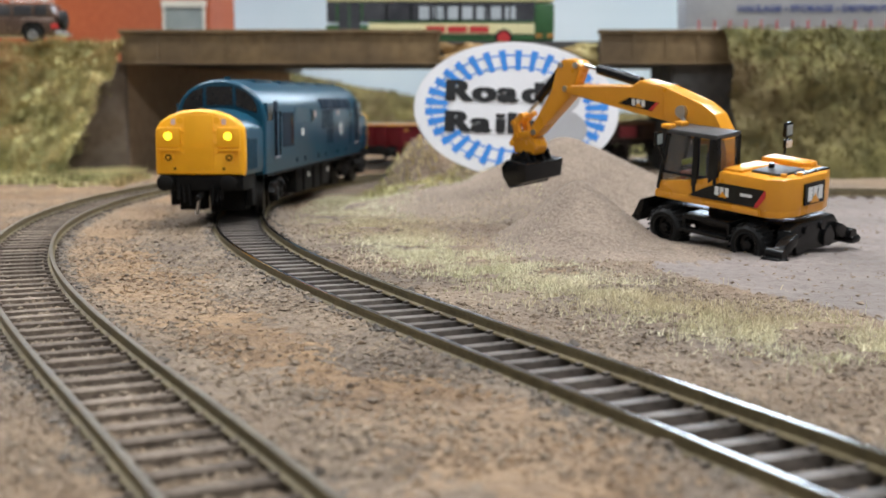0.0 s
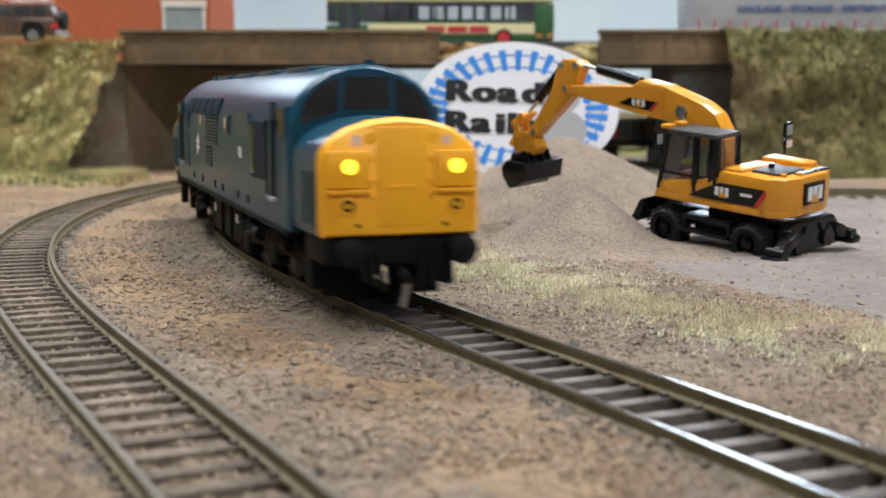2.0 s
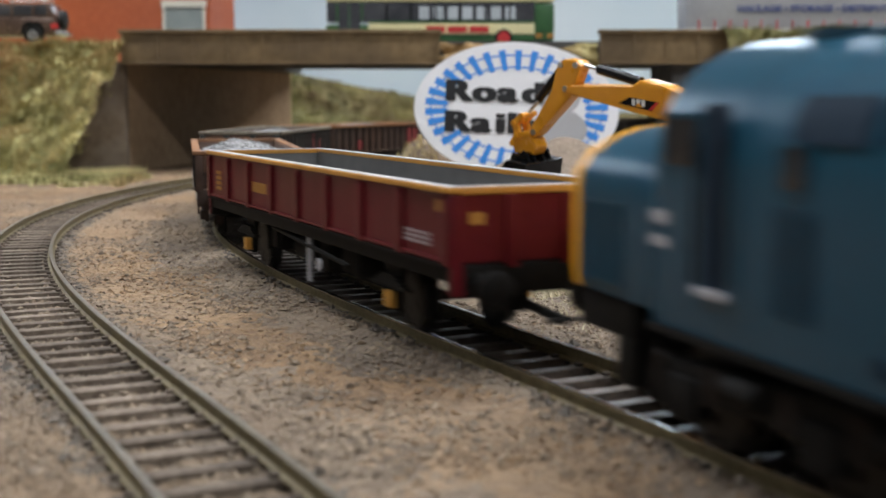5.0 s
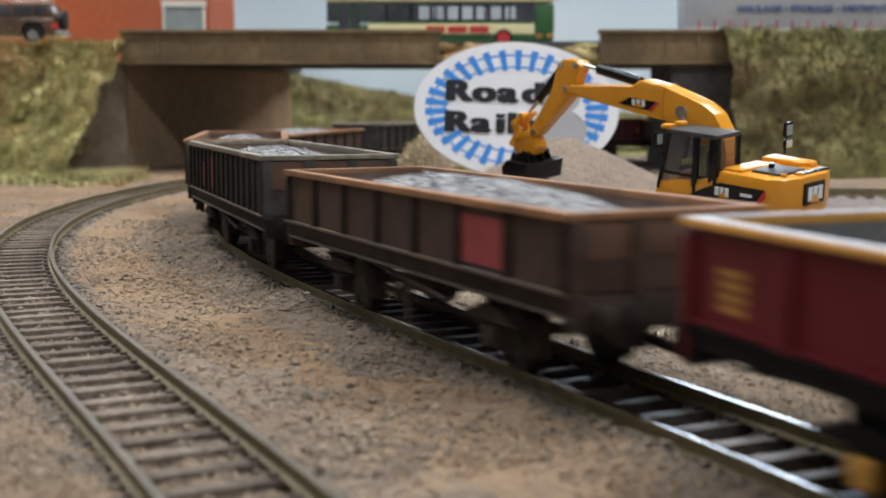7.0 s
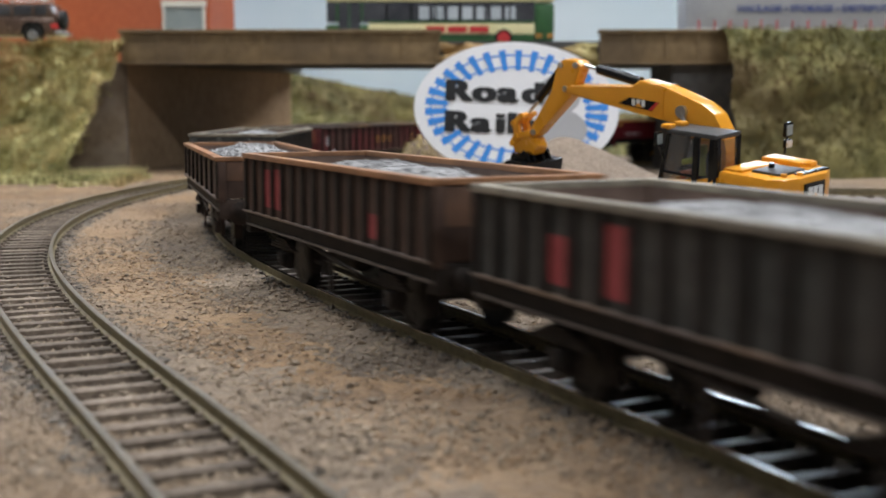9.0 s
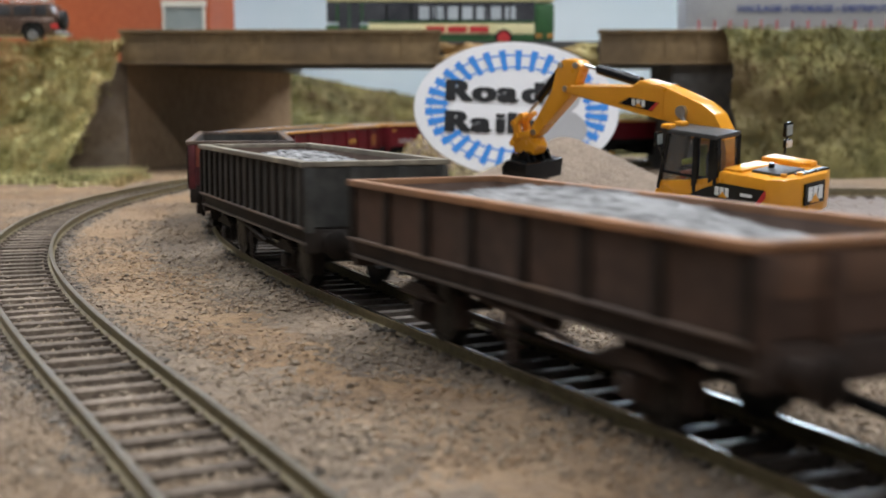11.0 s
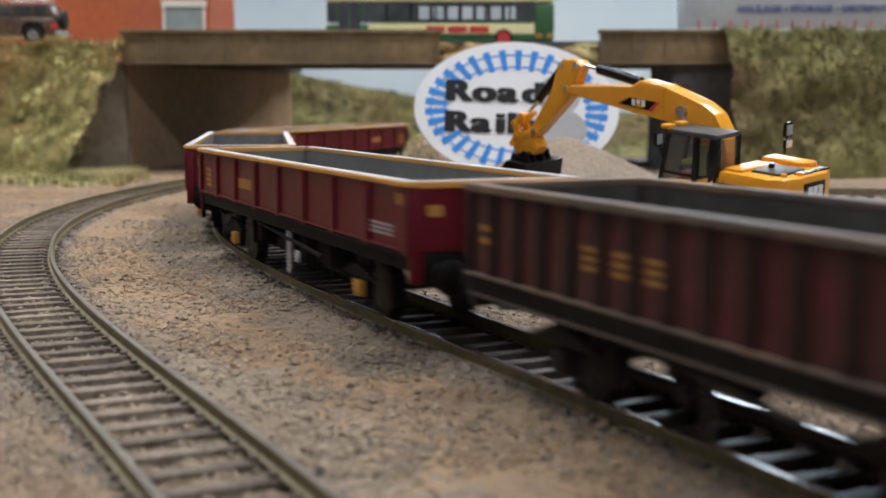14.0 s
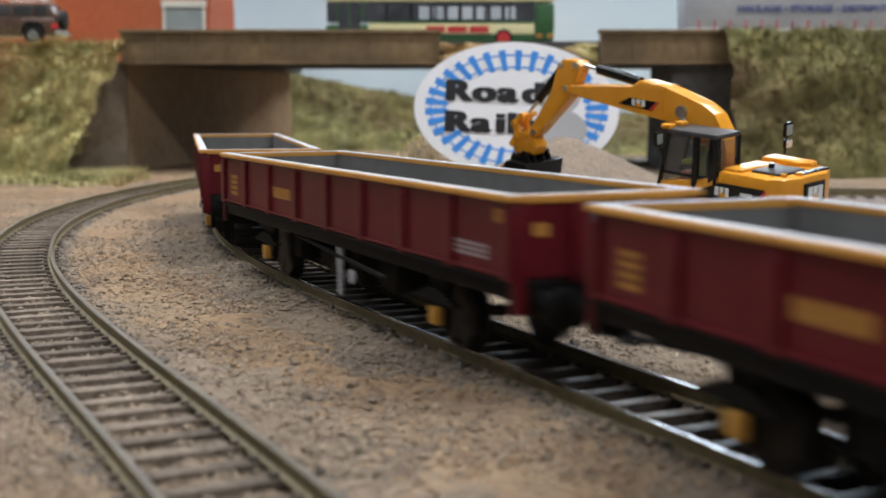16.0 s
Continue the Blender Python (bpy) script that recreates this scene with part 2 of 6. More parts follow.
M_HALLFLOOR = mat("hall_floor_vinyl", (0.16, 0.13, 0.11), (0.22, 0.19, 0.16), 0.5, fine=20, coarse=2)
M_DAYLIGHT = glow("daylight_in_window", (0.72, 0.86, 1.0), 12.0)
M_DIFFUSER = glow("lit_diffuser", (0.95, 0.97, 1.0), 8.0)


# ---- mesh helpers, in millimetres ----
def bx(bm, x0, x1, y0, y1, z0, z1, bev=0.0):
    vs = [bm.verts.new((x * MM, y * MM, z * MM)) for z in (z0, z1) for y in (y0, y1) for x in (x0, x1)]
    fs = [bm.faces.new([vs[i] for i in q]) for q in ((0, 2, 3, 1), (4, 5, 7, 6), (0, 1, 5, 4), (2, 6, 7, 3), (0, 4, 6, 2), (1, 3, 7, 5))]
    if bev:
        bmesh.ops.bevel(bm, geom=list({e for f in fs for e in f.edges}), offset=bev * MM, segments=2, affect="EDGES", profile=0.6)


def cyl(bm, a, b, r, n=16, r2=None, cap=True):
    a, b = Vector(a), Vector(b)
    r2 = r if r2 is None else r2
    q = (b - a).to_track_quat("Z", "Y")
    rings = []
    for c, rad in ((a, r), (b, r2)):
        rings.append([bm.verts.new((c + q @ Vector((math.cos(2 * math.pi * i / n) * rad, math.sin(2 * math.pi * i / n) * rad, 0))) * MM) for i in range(n)])
    for i in range(n):
        bm.faces.new((rings[0][i], rings[0][(i + 1) % n], rings[1][(i + 1) % n], rings[1][i]))
    if cap:
        bm.faces.new(list(reversed(rings[0])))
        bm.faces.new(rings[1])


def loft(bm, rings, cap=True):
    vr = [[bm.verts.new(Vector(p) * MM) for p in r] for r in rings]
    n = len(vr[0])
    for a, b in zip(vr, vr[1:]):
        for i in range(n):
            bm.faces.new((a[i], a[(i + 1) % n], b[(i + 1) % n], b[i]))
    if cap:
        bm.faces.new(list(reversed(vr[0])))
        bm.faces.new(vr[-1])


def slab(bm, pts, axis, lo, hi, bev=0.0):
    """A flat outline of (u, v) points given thickness along axis 'x', 'y' or 'z'."""
    def at(u, v, w):
        return {"x": (w, u, v), "y": (u, w, v), "z": (u, v, w)}[axis]
    before = set(bm.edges)
    loft(bm, [[at(u, v, lo) for u, v in pts], [at(u, v, hi) for u, v in pts]])
    if bev:
        bmesh.ops.bevel(bm, geom=[e for e in bm.edges if e not in before], offset=bev * MM, segments=2, affect="EDGES", profile=0.6)


def lathe(bm, profile, axis_a, axis_b, n=24):
    """A profile of (along, radius) turned round the line from axis_a towards axis_b."""
    a, b = Vector(axis_a), Vector(axis_b)
    d = (b - a).normalized()
    q = d.to_track_quat("Z", "Y")
    loft(bm, [[a + d * h + q @ Vector((math.cos(2 * math.pi * i / n) * r, math.sin(2 * math.pi * i / n) * r, 0)) for i in range(n)] for h, r in profile])


def smooth(me, angle=40):
    for p in me.polygons:
        p.use_smooth = True
    me.set_sharp_from_angle(angle=radians(angle))


def part(name, bm, material, parent=None, label="", soft=40):
    bmesh.ops.recalc_face_normals(bm, faces=bm.faces)
    me = bpy.data.meshes.new(name)
    bm.to_mesh(me)
    bm.free()
    me.materials.append(material)
    if soft:
        smooth(me, soft)
    ob = new(name, me)
    if parent:
        ob.parent = parent
    if label:
        ob["label"] = label
    return ob


def box(name, dims, material, parent=None, label="", bev=0.0):
    bm = bmesh.new()
    bx(bm, *dims, bev=bev)
    return part(name, bm, material, parent, label)


def rod(name, a, b, r, material, parent=None, label="", n=14, r2=None):
    bm = bmesh.new()
    cyl(bm, a, b, r, n, r2)
    return part(name, bm, material, parent, label)


def raw(name, verts, faces, material, soft=0):
    me = bpy.data.meshes.new(name)
    me.from_pydata([tuple(v) for v in verts], [], faces)
    me.materials.append(material)
    if soft:
        smooth(me, soft)
    return new(name, me)


def letters(name, words, size, material, parent, m, bold=0.0, depth=0.15, width=1.0, heavy=0.0):
    """Words in the built-in font as a mesh; size is the height of a capital in millimetres."""
    cu = bpy.data.curves.new(name, "FONT")
    cu.body, cu.size, cu.offset, cu.extrude = words, size / 0.69 * MM, bold * MM, depth * MM
    tmp = new(name, cu)
    bpy.context.view_layer.update()
    me = bpy.data.meshes.new_from_object(tmp.evaluated_get(bpy.context.evaluated_depsgraph_get()))
    bpy.data.objects.remove(tmp)
    for v in me.vertices:
        v.co.x *= width
    if heavy:
        b2 = bmesh.new()
        for k in (-1, 0, 1):
            b3 = bmesh.new()
            b3.from_mesh(me)
            bmesh.ops.translate(b3, verts=b3.verts, vec=(k * heavy * MM, (k % 2) * heavy * 0.35 * MM, 0.03 * k * MM))
            step = bpy.data.meshes.new("stroke")
            b3.to_mesh(step)
            b3.free()
            b2.from_mesh(step)
            bpy.data.meshes.remove(step)
        b2.to_mesh(me)
        b2.free()
    me.materials.clear()
    me.materials.append(material)
    ob = new(name, me)
    ob.parent, ob.matrix_basis = parent, m
    return ob


def thing(name, label, category, group=""):
    return tagged(new(name), label, category, group)


# ---- the two curving tracks, by arc length in millimetres ----
class Line:
    def __init__(self, x0, y0, heading, bend, lo, hi):
        self.s = np.arange(lo, hi + 0.5, 1.0)
        k = np.array([bend(s) for s in self.s])
        a = np.concatenate([[0], np.cumsum((k[1:] + k[:-1]) / 2)])
        zero = int(round(-lo))
        a = a - a[zero] + heading
        x = np.concatenate([[0], np.cumsum(np.cos((a[1:] + a[:-1]) / 2))])
        y = np.concatenate([[0], np.cumsum(np.sin((a[1:] + a[:-1]) / 2))])
        self.x, self.y, self.a = x - x[zero] + x0, y - y[zero] + y0, a

    def at(self, s):
        return float(np.interp(s, self.s, self.x)), float(np.interp(s, self.s, self.y)), float(np.interp(s, self.s, self.a))

    def side(self, s, off, z=0.0):
        x, y, a = self.at(s)
        return (x - math.sin(a) * off, y + math.cos(a) * off, z)

    def chord(self, s, half):
        """Pose of a vehicle on two pivots, half apart from its middle, facing along the line."""
        x1, y1, _ = self.at(s + half)
        x2, y2, _ = self.at(s - half)
        return pose((x1 + x2) / 2 * MM, (y1 + y2) / 2 * MM, 0, 0, 0, math.degrees(math.atan2(y1 - y2, x1 - x2)))


def bend_inner(s):
    if s < -150 or s > 680:
        return 2.2e-3
    if s < 0:
        return 2.741e-3
    return 2.741e-3 - 1.749e-6 * s - 8.359e-9 * s * s


def bend_outer(s):
    if s < -180:
        return 1.6e-3
    return 1.7256e-3 + 0.1372e-6 * s - 20.416e-9 * s * s


INNER = Line(-58.726, 669.028, -1.92254, bend_inner, -1900, 2200)
OUTER = Line(-145.657, 459.54, -1.4397, bend_outer, -700, 900)


def near_line(line, pts, lo, hi):
    """Distance of each point to the line's middle."""
    i0, i1 = int(lo - line.s[0]), int(hi - line.s[0])
    c = np.stack([line.x[i0:i1:4], line.y[i0:i1:4]], 1)
    out = np.empty(len(pts))
    for k in range(0, len(pts), 4000):
        d = pts[k:k + 4000, None, :] - c[None]
        out[k:k + 4000] = np.sqrt((d ** 2).sum(2).min(1))
    return out


# ---- ground ----
HEAPS = [(54, 545, 33.5, 74, 60), (45, 412, 23.5, 30, 50), (52, 390, 5.0, 48, 42), (2, 545, 11, 52, 45),  (-6, 645, 29, 30, 30), (30, 640, 24, 55, 40), (0, 600, 9, 40, 40), (75, 600, 10, 50, 45)]


def bumps(x, y, f, seed=0.0):
    return noise.fractal(Vector((x * f + seed, y * f, seed * 1.7)), 0.9, 2.1, 4)


def ground_z(x, y, da, db):
    z = -3.5 + 0.5 * bumps(x, y, 0.05) + 0.6 * bumps(x, y, 0.2, 5.0) + 0.45 * bumps(x, y, 0.5, 12.0)
    for d, crest, low in ((da, -3.0, -3.75), (db, -1.75, -5.0)):
        if d < 22:
            bed = low + 0.7 * bumps(x, y, 0.3, 9.0) + 0.5 * bumps(x, y, 0.7, 3.0)
            up = min(1.0, max(0.0, (d - 9.3) / 1.7))
            down = min(1.0, max(0.0, (d - 12.0) / 9.0))
            rise = crest + 0.6 * bumps(x, y, 0.25, 2.0) + 0.4 * bumps(x, y, 0.6, 7.0)
            z = (bed * (1 - up) + rise * up) * (1 - down) + z * down
    return z


def ochre(x, y, da, db):
    """How much ochre sand lies over the ballast between the two tracks."""
    f = da / (da + db + 0.01)
    mid = 1 - abs(f - (0.34 + 0.22 * min(1.0, max(0.0, (330 - y) / 150)))) / 0.24
    return (mid if da > 13 and db > 14 and x < 60 else -0.6) + 0.55 * bumps(x, y, 0.022, 14.0) + 0.35 * bumps(x, y, 0.09, 15.0)


def build_ground():
    xs = np.concatenate([np.arange(-520, -192, 12.0), np.arange(-192, 192, 1.6), np.arange(192, 1130, 12.0)])
    ys = np.concatenate([np.arange(-420, 108, 12.0), np.arange(108, 470, 1.6), np.arange(470, 600, 3.0), np.arange(600, 1320, 8.0)])
    pts = np.array([(x, y) for y in ys for x in xs])
    da, db = near_line(OUTER, pts, -600, 800), near_line(INNER, pts, -1700, 2150)
    verts = [(x * MM, y * MM, ground_z(x, y, a, b) * MM) for (x, y), a, b in zip(pts, da, db)]
    n = len(xs)
    faces = [(j * n + i, j * n + i + 1, (j + 1) * n + i + 1, (j + 1) * n + i) for j in range(len(ys) - 1) for i in range(n - 1)]
    ob = raw("ground", verts, faces, M_GROUND, soft=70)
    ob.data.materials.append(M_YARD)
    ob.data.materials.append(M_TRACKBED)
    ob.data.materials.append(M_OCHRESAND)
    rng = np.random.default_rng(12)
    for p, f in zip(ob.data.polygons, faces):
        c = p.center / MM
        edge = 8 * bumps(c.x, c.y, 0.04, 3.0)
        # Inner track bed: sleeper-gap shade comes from this darker material.
        if db[f[0]] < 9.6:
            p.material_index = 2
        elif c.x > 62 + edge + max(0, (330 - c.y)) * 0.55 and c.y > 225 + edge and c.y < 640:
            p.material_index = 1
        elif ochre(c.x, c.y, da[f[0]], db[f[0]]) > 0.3 + 0.5 * (rng.random() - 0.5):
            p.material_index = 3
    tagged(ob, "sandy brown ballasted ground of the model layout", "ground", kind="structure")


build_ground()


def heap_z(x, y):
    z = -9.0
    for cx, cy, h, rx, ry in HEAPS[:4]:
        d = math.hypot((x - cx) / rx, (y - cy) / ry)
        z = max(z, -4.2 + h * max(0.0, 1 - d) ** 1.08 - (0 if d < 1 else (d - 1) * 20))
    return z


def soft_heap_z(x, y):
    s = 0
    for dx, dy in ((0, 0), (4, 0), (-4, 0), (0, 4), (0, -4)):
        s += heap_z(x + dx, y + dy)
    return s / 5 + 0.55 * bumps(x, y, 0.09, 2.0) + 0.25 * bumps(x, y, 0.35, 4.0)


def build_heap():
    xs, ys = np.arange(-56, 134, 1.7), np.arange(340, 612, 1.7)
    n = len(xs)
    verts = [(x * MM, y * MM, soft_heap_z(x, y) * MM) for y in ys for x in xs]
    faces = []
    for j in range(len(ys) - 1):
        for i in range(n - 1):
            q = (j * n + i, j * n + i + 1, (j + 1) * n + i + 1, (j + 1) * n + i)
            if max(verts[k][2] for k in q) > -5.5 * MM:
                faces.append(q)
    ob = raw("sand_heap", verts, faces, M_SAND, soft=80)
    tagged(ob, "loose heap of light brown sand tipped on the yard", "sand pile")


build_heap()


def grains(name, places, lo, hi, material, label, rng):
    """Many small angular grains joined in one mesh."""
    base = np.array([(1, 0, 0), (-1, 0, 0), (0, 1, 0), (0, -1, 0), (0, 0, 1), (0, 0, -1)], float)
    tri = np.array([(0, 2, 4), (2, 1, 4), (1, 3, 4), (3, 0, 4), (2, 0, 5), (1, 2, 5), (3, 1, 5), (0, 3, 5)])
    k = len(places)
    size = (lo + (hi - lo) * rng.random(k) ** 2.2)[:, None, None]
    v = base[None] * size * (0.55 + 0.9 * rng.random((k, 6, 1)))
    v = v + (rng.random((k, 6, 3)) - 0.5) * size * 0.7
    v[:, :, 2] *= 0.6
    v = (v + np.array(places)[:, None, :]) * MM
    f = tri[None] + (np.arange(k) * 6)[:, None, None]
    me = bpy.data.meshes.new(name)
    me.from_pydata(v.reshape(-1, 3).tolist(), [], f.reshape(-1, 3).tolist())
    me.materials.append(material)
    return tagged(new(name, me), label, "gravel", kind="stuff")


def build_grit():
    rng = np.random.default_rng(4)
    k = 120000
    y = 95 + 480 * rng.random(k) ** 1.5
    x = (rng.random(k) * 2 - 1) * (y * 0.40 + 12)
    pts = np.stack([x, y], 1)
    da, db = near_line(OUTER, pts, -300, 800), near_line(INNER, pts, -200, 900)
    keep = (x < 62 + np.maximum(0, 330 - y) * 0.55) | (rng.random(k) < 0.12)
    clump = np.array([bumps(a, b, 0.035, 8.0) for a, b in pts])
    keep &= rng.random(k) < 0.55 + 0.9 * clump
    inside = np.minimum(da, db) < 15
    keep &= ~inside | (rng.random(k) < 0.8)
    places, warm = [], []
    for (a, b), p, q, ok in zip(pts, da, db, keep):
        if ok:
            (warm if ochre(a, b, p, q) > 0.3 + 0.6 * (rng.random() - 0.5) else places).append((a, b, ground_z(a, b, p, q) + 0.1))
    grains("ochre_grit", warm, 0.16, 0.72, M_OCHREGRAIN, "ochre sandy grit between the tracks", rng)
    grains("ballast_grit", places, 0.16, 0.72, M_GRAIN, "fine sandy ballast grit scattered over the ground", rng)
    crumbs = []
    for _ in range(26000):
        b = 150 + 330 * rng.random() ** 1.3
        a = (rng.random() * 2 - 1) * (b * 0.40 + 12)
        if a > 40 + max(0, 330 - b) * 0.5 or rng.random() > 0.5 + 1.4 * bumps(a, b, 0.05, 11.0):
            continue
        d1, d2 = near_line(OUTER, np.array([(a, b)]), -100, 500)[0], near_line(INNER, np.array([(a, b)]), 0, 700)[0]
        if d2 > 12 and d1 > 0:
            crumbs.append((a, b, ground_z(a, b, d1, d2) + 0.15))
    grains("earth_crumbs", crumbs, 0.2, 0.95, M_CRUMB, "dark earthy crumbs between the tracks", rng)
    # dark larger stones along the sleeper ends, and loose ones lying between the sleepers
    side, bed = [], []
    for line, lo, hi in ((OUTER, -60, 400), (INNER, 120, 640)):
        for sgn in (-1, 1):
            for _ in range(420):
                s, o = lo + (hi - lo) * rng.random(), 10.2 + 3.6 * rng.random() ** 1.5
                px, py, _z = line.side(s, sgn * o)
                side.append((px, py, ground_z(px, py, o if line is OUTER else 99, o if line is INNER else 99) + 0.1))
        for _ in range(4200):
            s, o = lo + (hi - lo) * rng.random(), (rng.random() * 2 - 1) * 7.8
            px, py, _z = line.side(s, o)
            bed.append((px, py, ground_z(px, py, abs(o) if line is OUTER else 99, abs(o) if line is INNER else 99) + 0.25))
    grains("shoulder_stones", side, 0.45, 1.5, M_SHOULDER, "dark ballast stones along the sleeper ends", rng)
    grains("bed_stones", bed, 0.25, 0.95, M_CRUMB, "loose ballast stones between the sleepers", rng)
    sand = []
    for _ in range(22000):
        a, b = -45 + 160 * rng.random(), 342 + 235 * rng.random()
        z = soft_heap_z(a, b)
        if z > -4.2:
            sand.append((a, b, z + 0.05))
    grains("sand_grains", sand, 0.14, 0.4, M_SANDGRAIN, "coarse sand grains on the heap", rng)


build_grit()


def blades(name, roots, length, material, label, rng, lean=0.8, width=0.22):
    """Static-grass fibres, each a thin three-sided blade, joined in one mesh."""
    verts, faces = [], []
    for (x, y, z) in roots:
        h = length * (0.45 + 0.9 * rng.random())
        an, tilt = rng.random() * 6.283, lean * rng.random()
        dx, dy = math.cos(an) * h * math.sin(tilt), math.sin(an) * h * math.sin(tilt)
        w = width * (0.6 + rng.random())
        ox, oy = -math.sin(an) * w, math.cos(an) * w
        i = len(verts)
        tz = h * math.cos(tilt)
        verts += [((x - ox) * MM, (y - oy) * MM, z * MM), ((x + ox) * MM, (y + oy) * MM, z * MM), ((x + dx * 0.5 + ox * 0.7) * MM, (y + dy * 0.5 + oy * 0.7) * MM, (z + tz * 0.6) * MM), ((x + dx) * MM, (y + dy) * MM, (z + tz) * MM)]
        faces += [(i, i + 1, i + 2), (i, i + 2, i + 3)]
    return tagged(raw(name, verts, faces, material), label, "grass", kind="stuff")


def build_verge_grass():
    rng = np.random.default_rng(9)
    line = [(-52, 600), (-34, 480), (-6, 385), (30, 312), (60, 262), (95, 215), (150, 160)]
    roots = []
    for _ in range(78000):
        u = rng.random() * (len(line) - 1)
        i = int(u)
        f = u - i
        x = line[i][0] * (1 - f) + line[i + 1][0] * f + rng.normal() * 12
        y = line[i][1] * (1 - f) + line[i + 1][1] * f + rng.normal() * 11
        if bumps(x, y, 0.06, 6.0) + 0.25 * rng.random() < -0.05:
            continue
        d = near_line(INNER, np.array([(x, y)]), 0, 700)[0]
        if d < 19:
            continue
        roots.append((x, y, max(-3.7, soft_heap_z(x, y) - 0.2)))
    # thinner growth at the foot of the banks
    for _ in range(8000):
        x, y = (-330 + 180 * rng.random(), 610 + 190 * rng.random()) if rng.random() < 0.2 else (-40 + 80 * rng.random(), 470 + 140 * rng.random())
        if bumps(x, y, 0.05, 4.4) + 0.3 * rng.random() > 0.12 and min(near_line(INNER, np.array([(x, y)]), -200, 700)[0], near_line(OUTER, np.array([(x, y)]), -330, 300)[0]) > 18:
            roots.append((x, y, max(-3.7, soft_heap_z(x, y) - 0.2)))
    foot = []
    for _ in range(26000):
        x, y = -400 + 225 * rng.random(), 655 + 95 * rng.random() ** 0.6
        if bumps(x, y, 0.03, 7.4) + (y - 700) * 0.012 + 0.25 * rng.random() > 0.0 and min(near_line(INNER, np.array([(x, y)]), -300, 300)[0], near_line(OUTER, np.array([(x, y)]), -330, 100)[0]) > 20:
            foot.append((x, y, -3.9))
    blades("foot_grass", foot[::2], 4.6, M_GRASS2, "pale tangled grass at the foot of the embankment", rng, lean=1.3, width=0.34)
    blades("foot_grass", foot[1::2], 4.2, M_GRASS3, "tangled olive grass at the foot of the embankment", rng, lean=1.4, width=0.34)
    blades("verge_grass", roots, 1.8, M_GRASS, "pale green static grass strip beside the track", rng, lean=1.7, width=0.09)


build_verge_grass()


# ---- tracks ----
def rail_mesh(name, line, off, lo, hi, material, parent, step, prof):
    bm = bmesh.new()
    rings = []
    for s in np.arange(lo, hi + 0.1, step):
        rings.append([line.side(s, off + u, z) for u, z in prof])
    loft(bm, rings)
    return part(name, bm, material, parent, soft=50)


def build_track(name, line, lo, hi, head, sleeper_mat, label, pitch=8.3, ends=(0, 0)):
    t = thing(name, label, "railway track", "model tracks")
    web = [(-1.1, -2.5), (1.1, -2.5), (1.05, -2.2), (0.32, -1.95), (0.32, -0.85), (0.54, -0.7), (0.54, -0.12), (-0.54, -0.12), (-0.54, -0.7), (-0.32, -0.85), (-0.32, -1.95), (-1.05, -2.2)]
    cap = [(-0.53, -0.13), (0.53, -0.13), (0.52, -0.05), (0.38, 0.0), (-0.38, 0.0), (-0.52, -0.05)]
    for off in (-8.85, 8.85):
        rail = rail_mesh("rail", line, off, lo - ends[0], hi + ends[1], M_RAILSIDE, t, 6.0, web)
        rail_mesh("rail_head", line, off, lo - ends[0], hi + ends[1], head, rail, 6.0, cap)
    bm = bmesh.new()
    bx(bm, -1.5, 1.5, -12.0, 12.0, -6.6, -2.5, 0.3)
    for sy in (-8.85, 8.85):
        for e in (-1, 1):
            bx(bm, -0.6, 0.6, sy + e * 1.5 - 0.6, sy + e * 1.5 + 0.6, -2.6, -1.9, 0.15)
    first = part("sleeper", bm, sleeper_mat, t)
    rng = random.Random(3)
    count = int((hi - lo) / pitch)
    for i in range(count):
        s = lo + (i + 0.5) * pitch
        x, y, a = line.at(s)
        ob = first if i == 0 else new("sleeper", first.data)
        ob.parent = t
        ob.matrix_basis = pose(x * MM, y * MM, rng.uniform(-0.15, 0.05) * MM, 0, 0, math.degrees(a) + rng.uniform(-1.5, 1.5))
    if any(ends):
        bm = bmesh.new()
        for s in list(np.arange(lo - ends[0], lo, pitch)) + list(np.arange(hi + 4, hi + ends[1], pitch)):
            x, y, a = line.at(s)
            made = bmesh.ops.create_cube(bm, size=1.0)["verts"]
            bmesh.ops.transform(bm, verts=made, matrix=Matrix.Translation((x, y, -4.1)) @ Matrix.Rotation(a, 4, "Z") @ Matrix.Diagonal((2.9, 24.0, 3.2, 1)))
        tagged(part("sleeper_run", bm, sleeper_mat, t), kind="stuff")
    return t


build_track("outer_track", OUTER, -330, 440, M_RAILTOP_D, M_SLEEPER, "curved model railway track with weathered brown sleepers and dull rails")
build_track("inner_track", INNER, -420, 690, M_RAILTOP, M_SLEEPER_D, "curved model railway track with dark sleepers and polished rails", ends=(1240, 1380))
YARD_LINE = Line(262, 598, math.pi - 0.06, lambda s: -1.2e-3, -220, 330)
build_track("yard_track", YARD_LINE, -180, 84, M_RAILTOP_D, M_SLEEPER, "half-buried siding track at the edge of the yard")


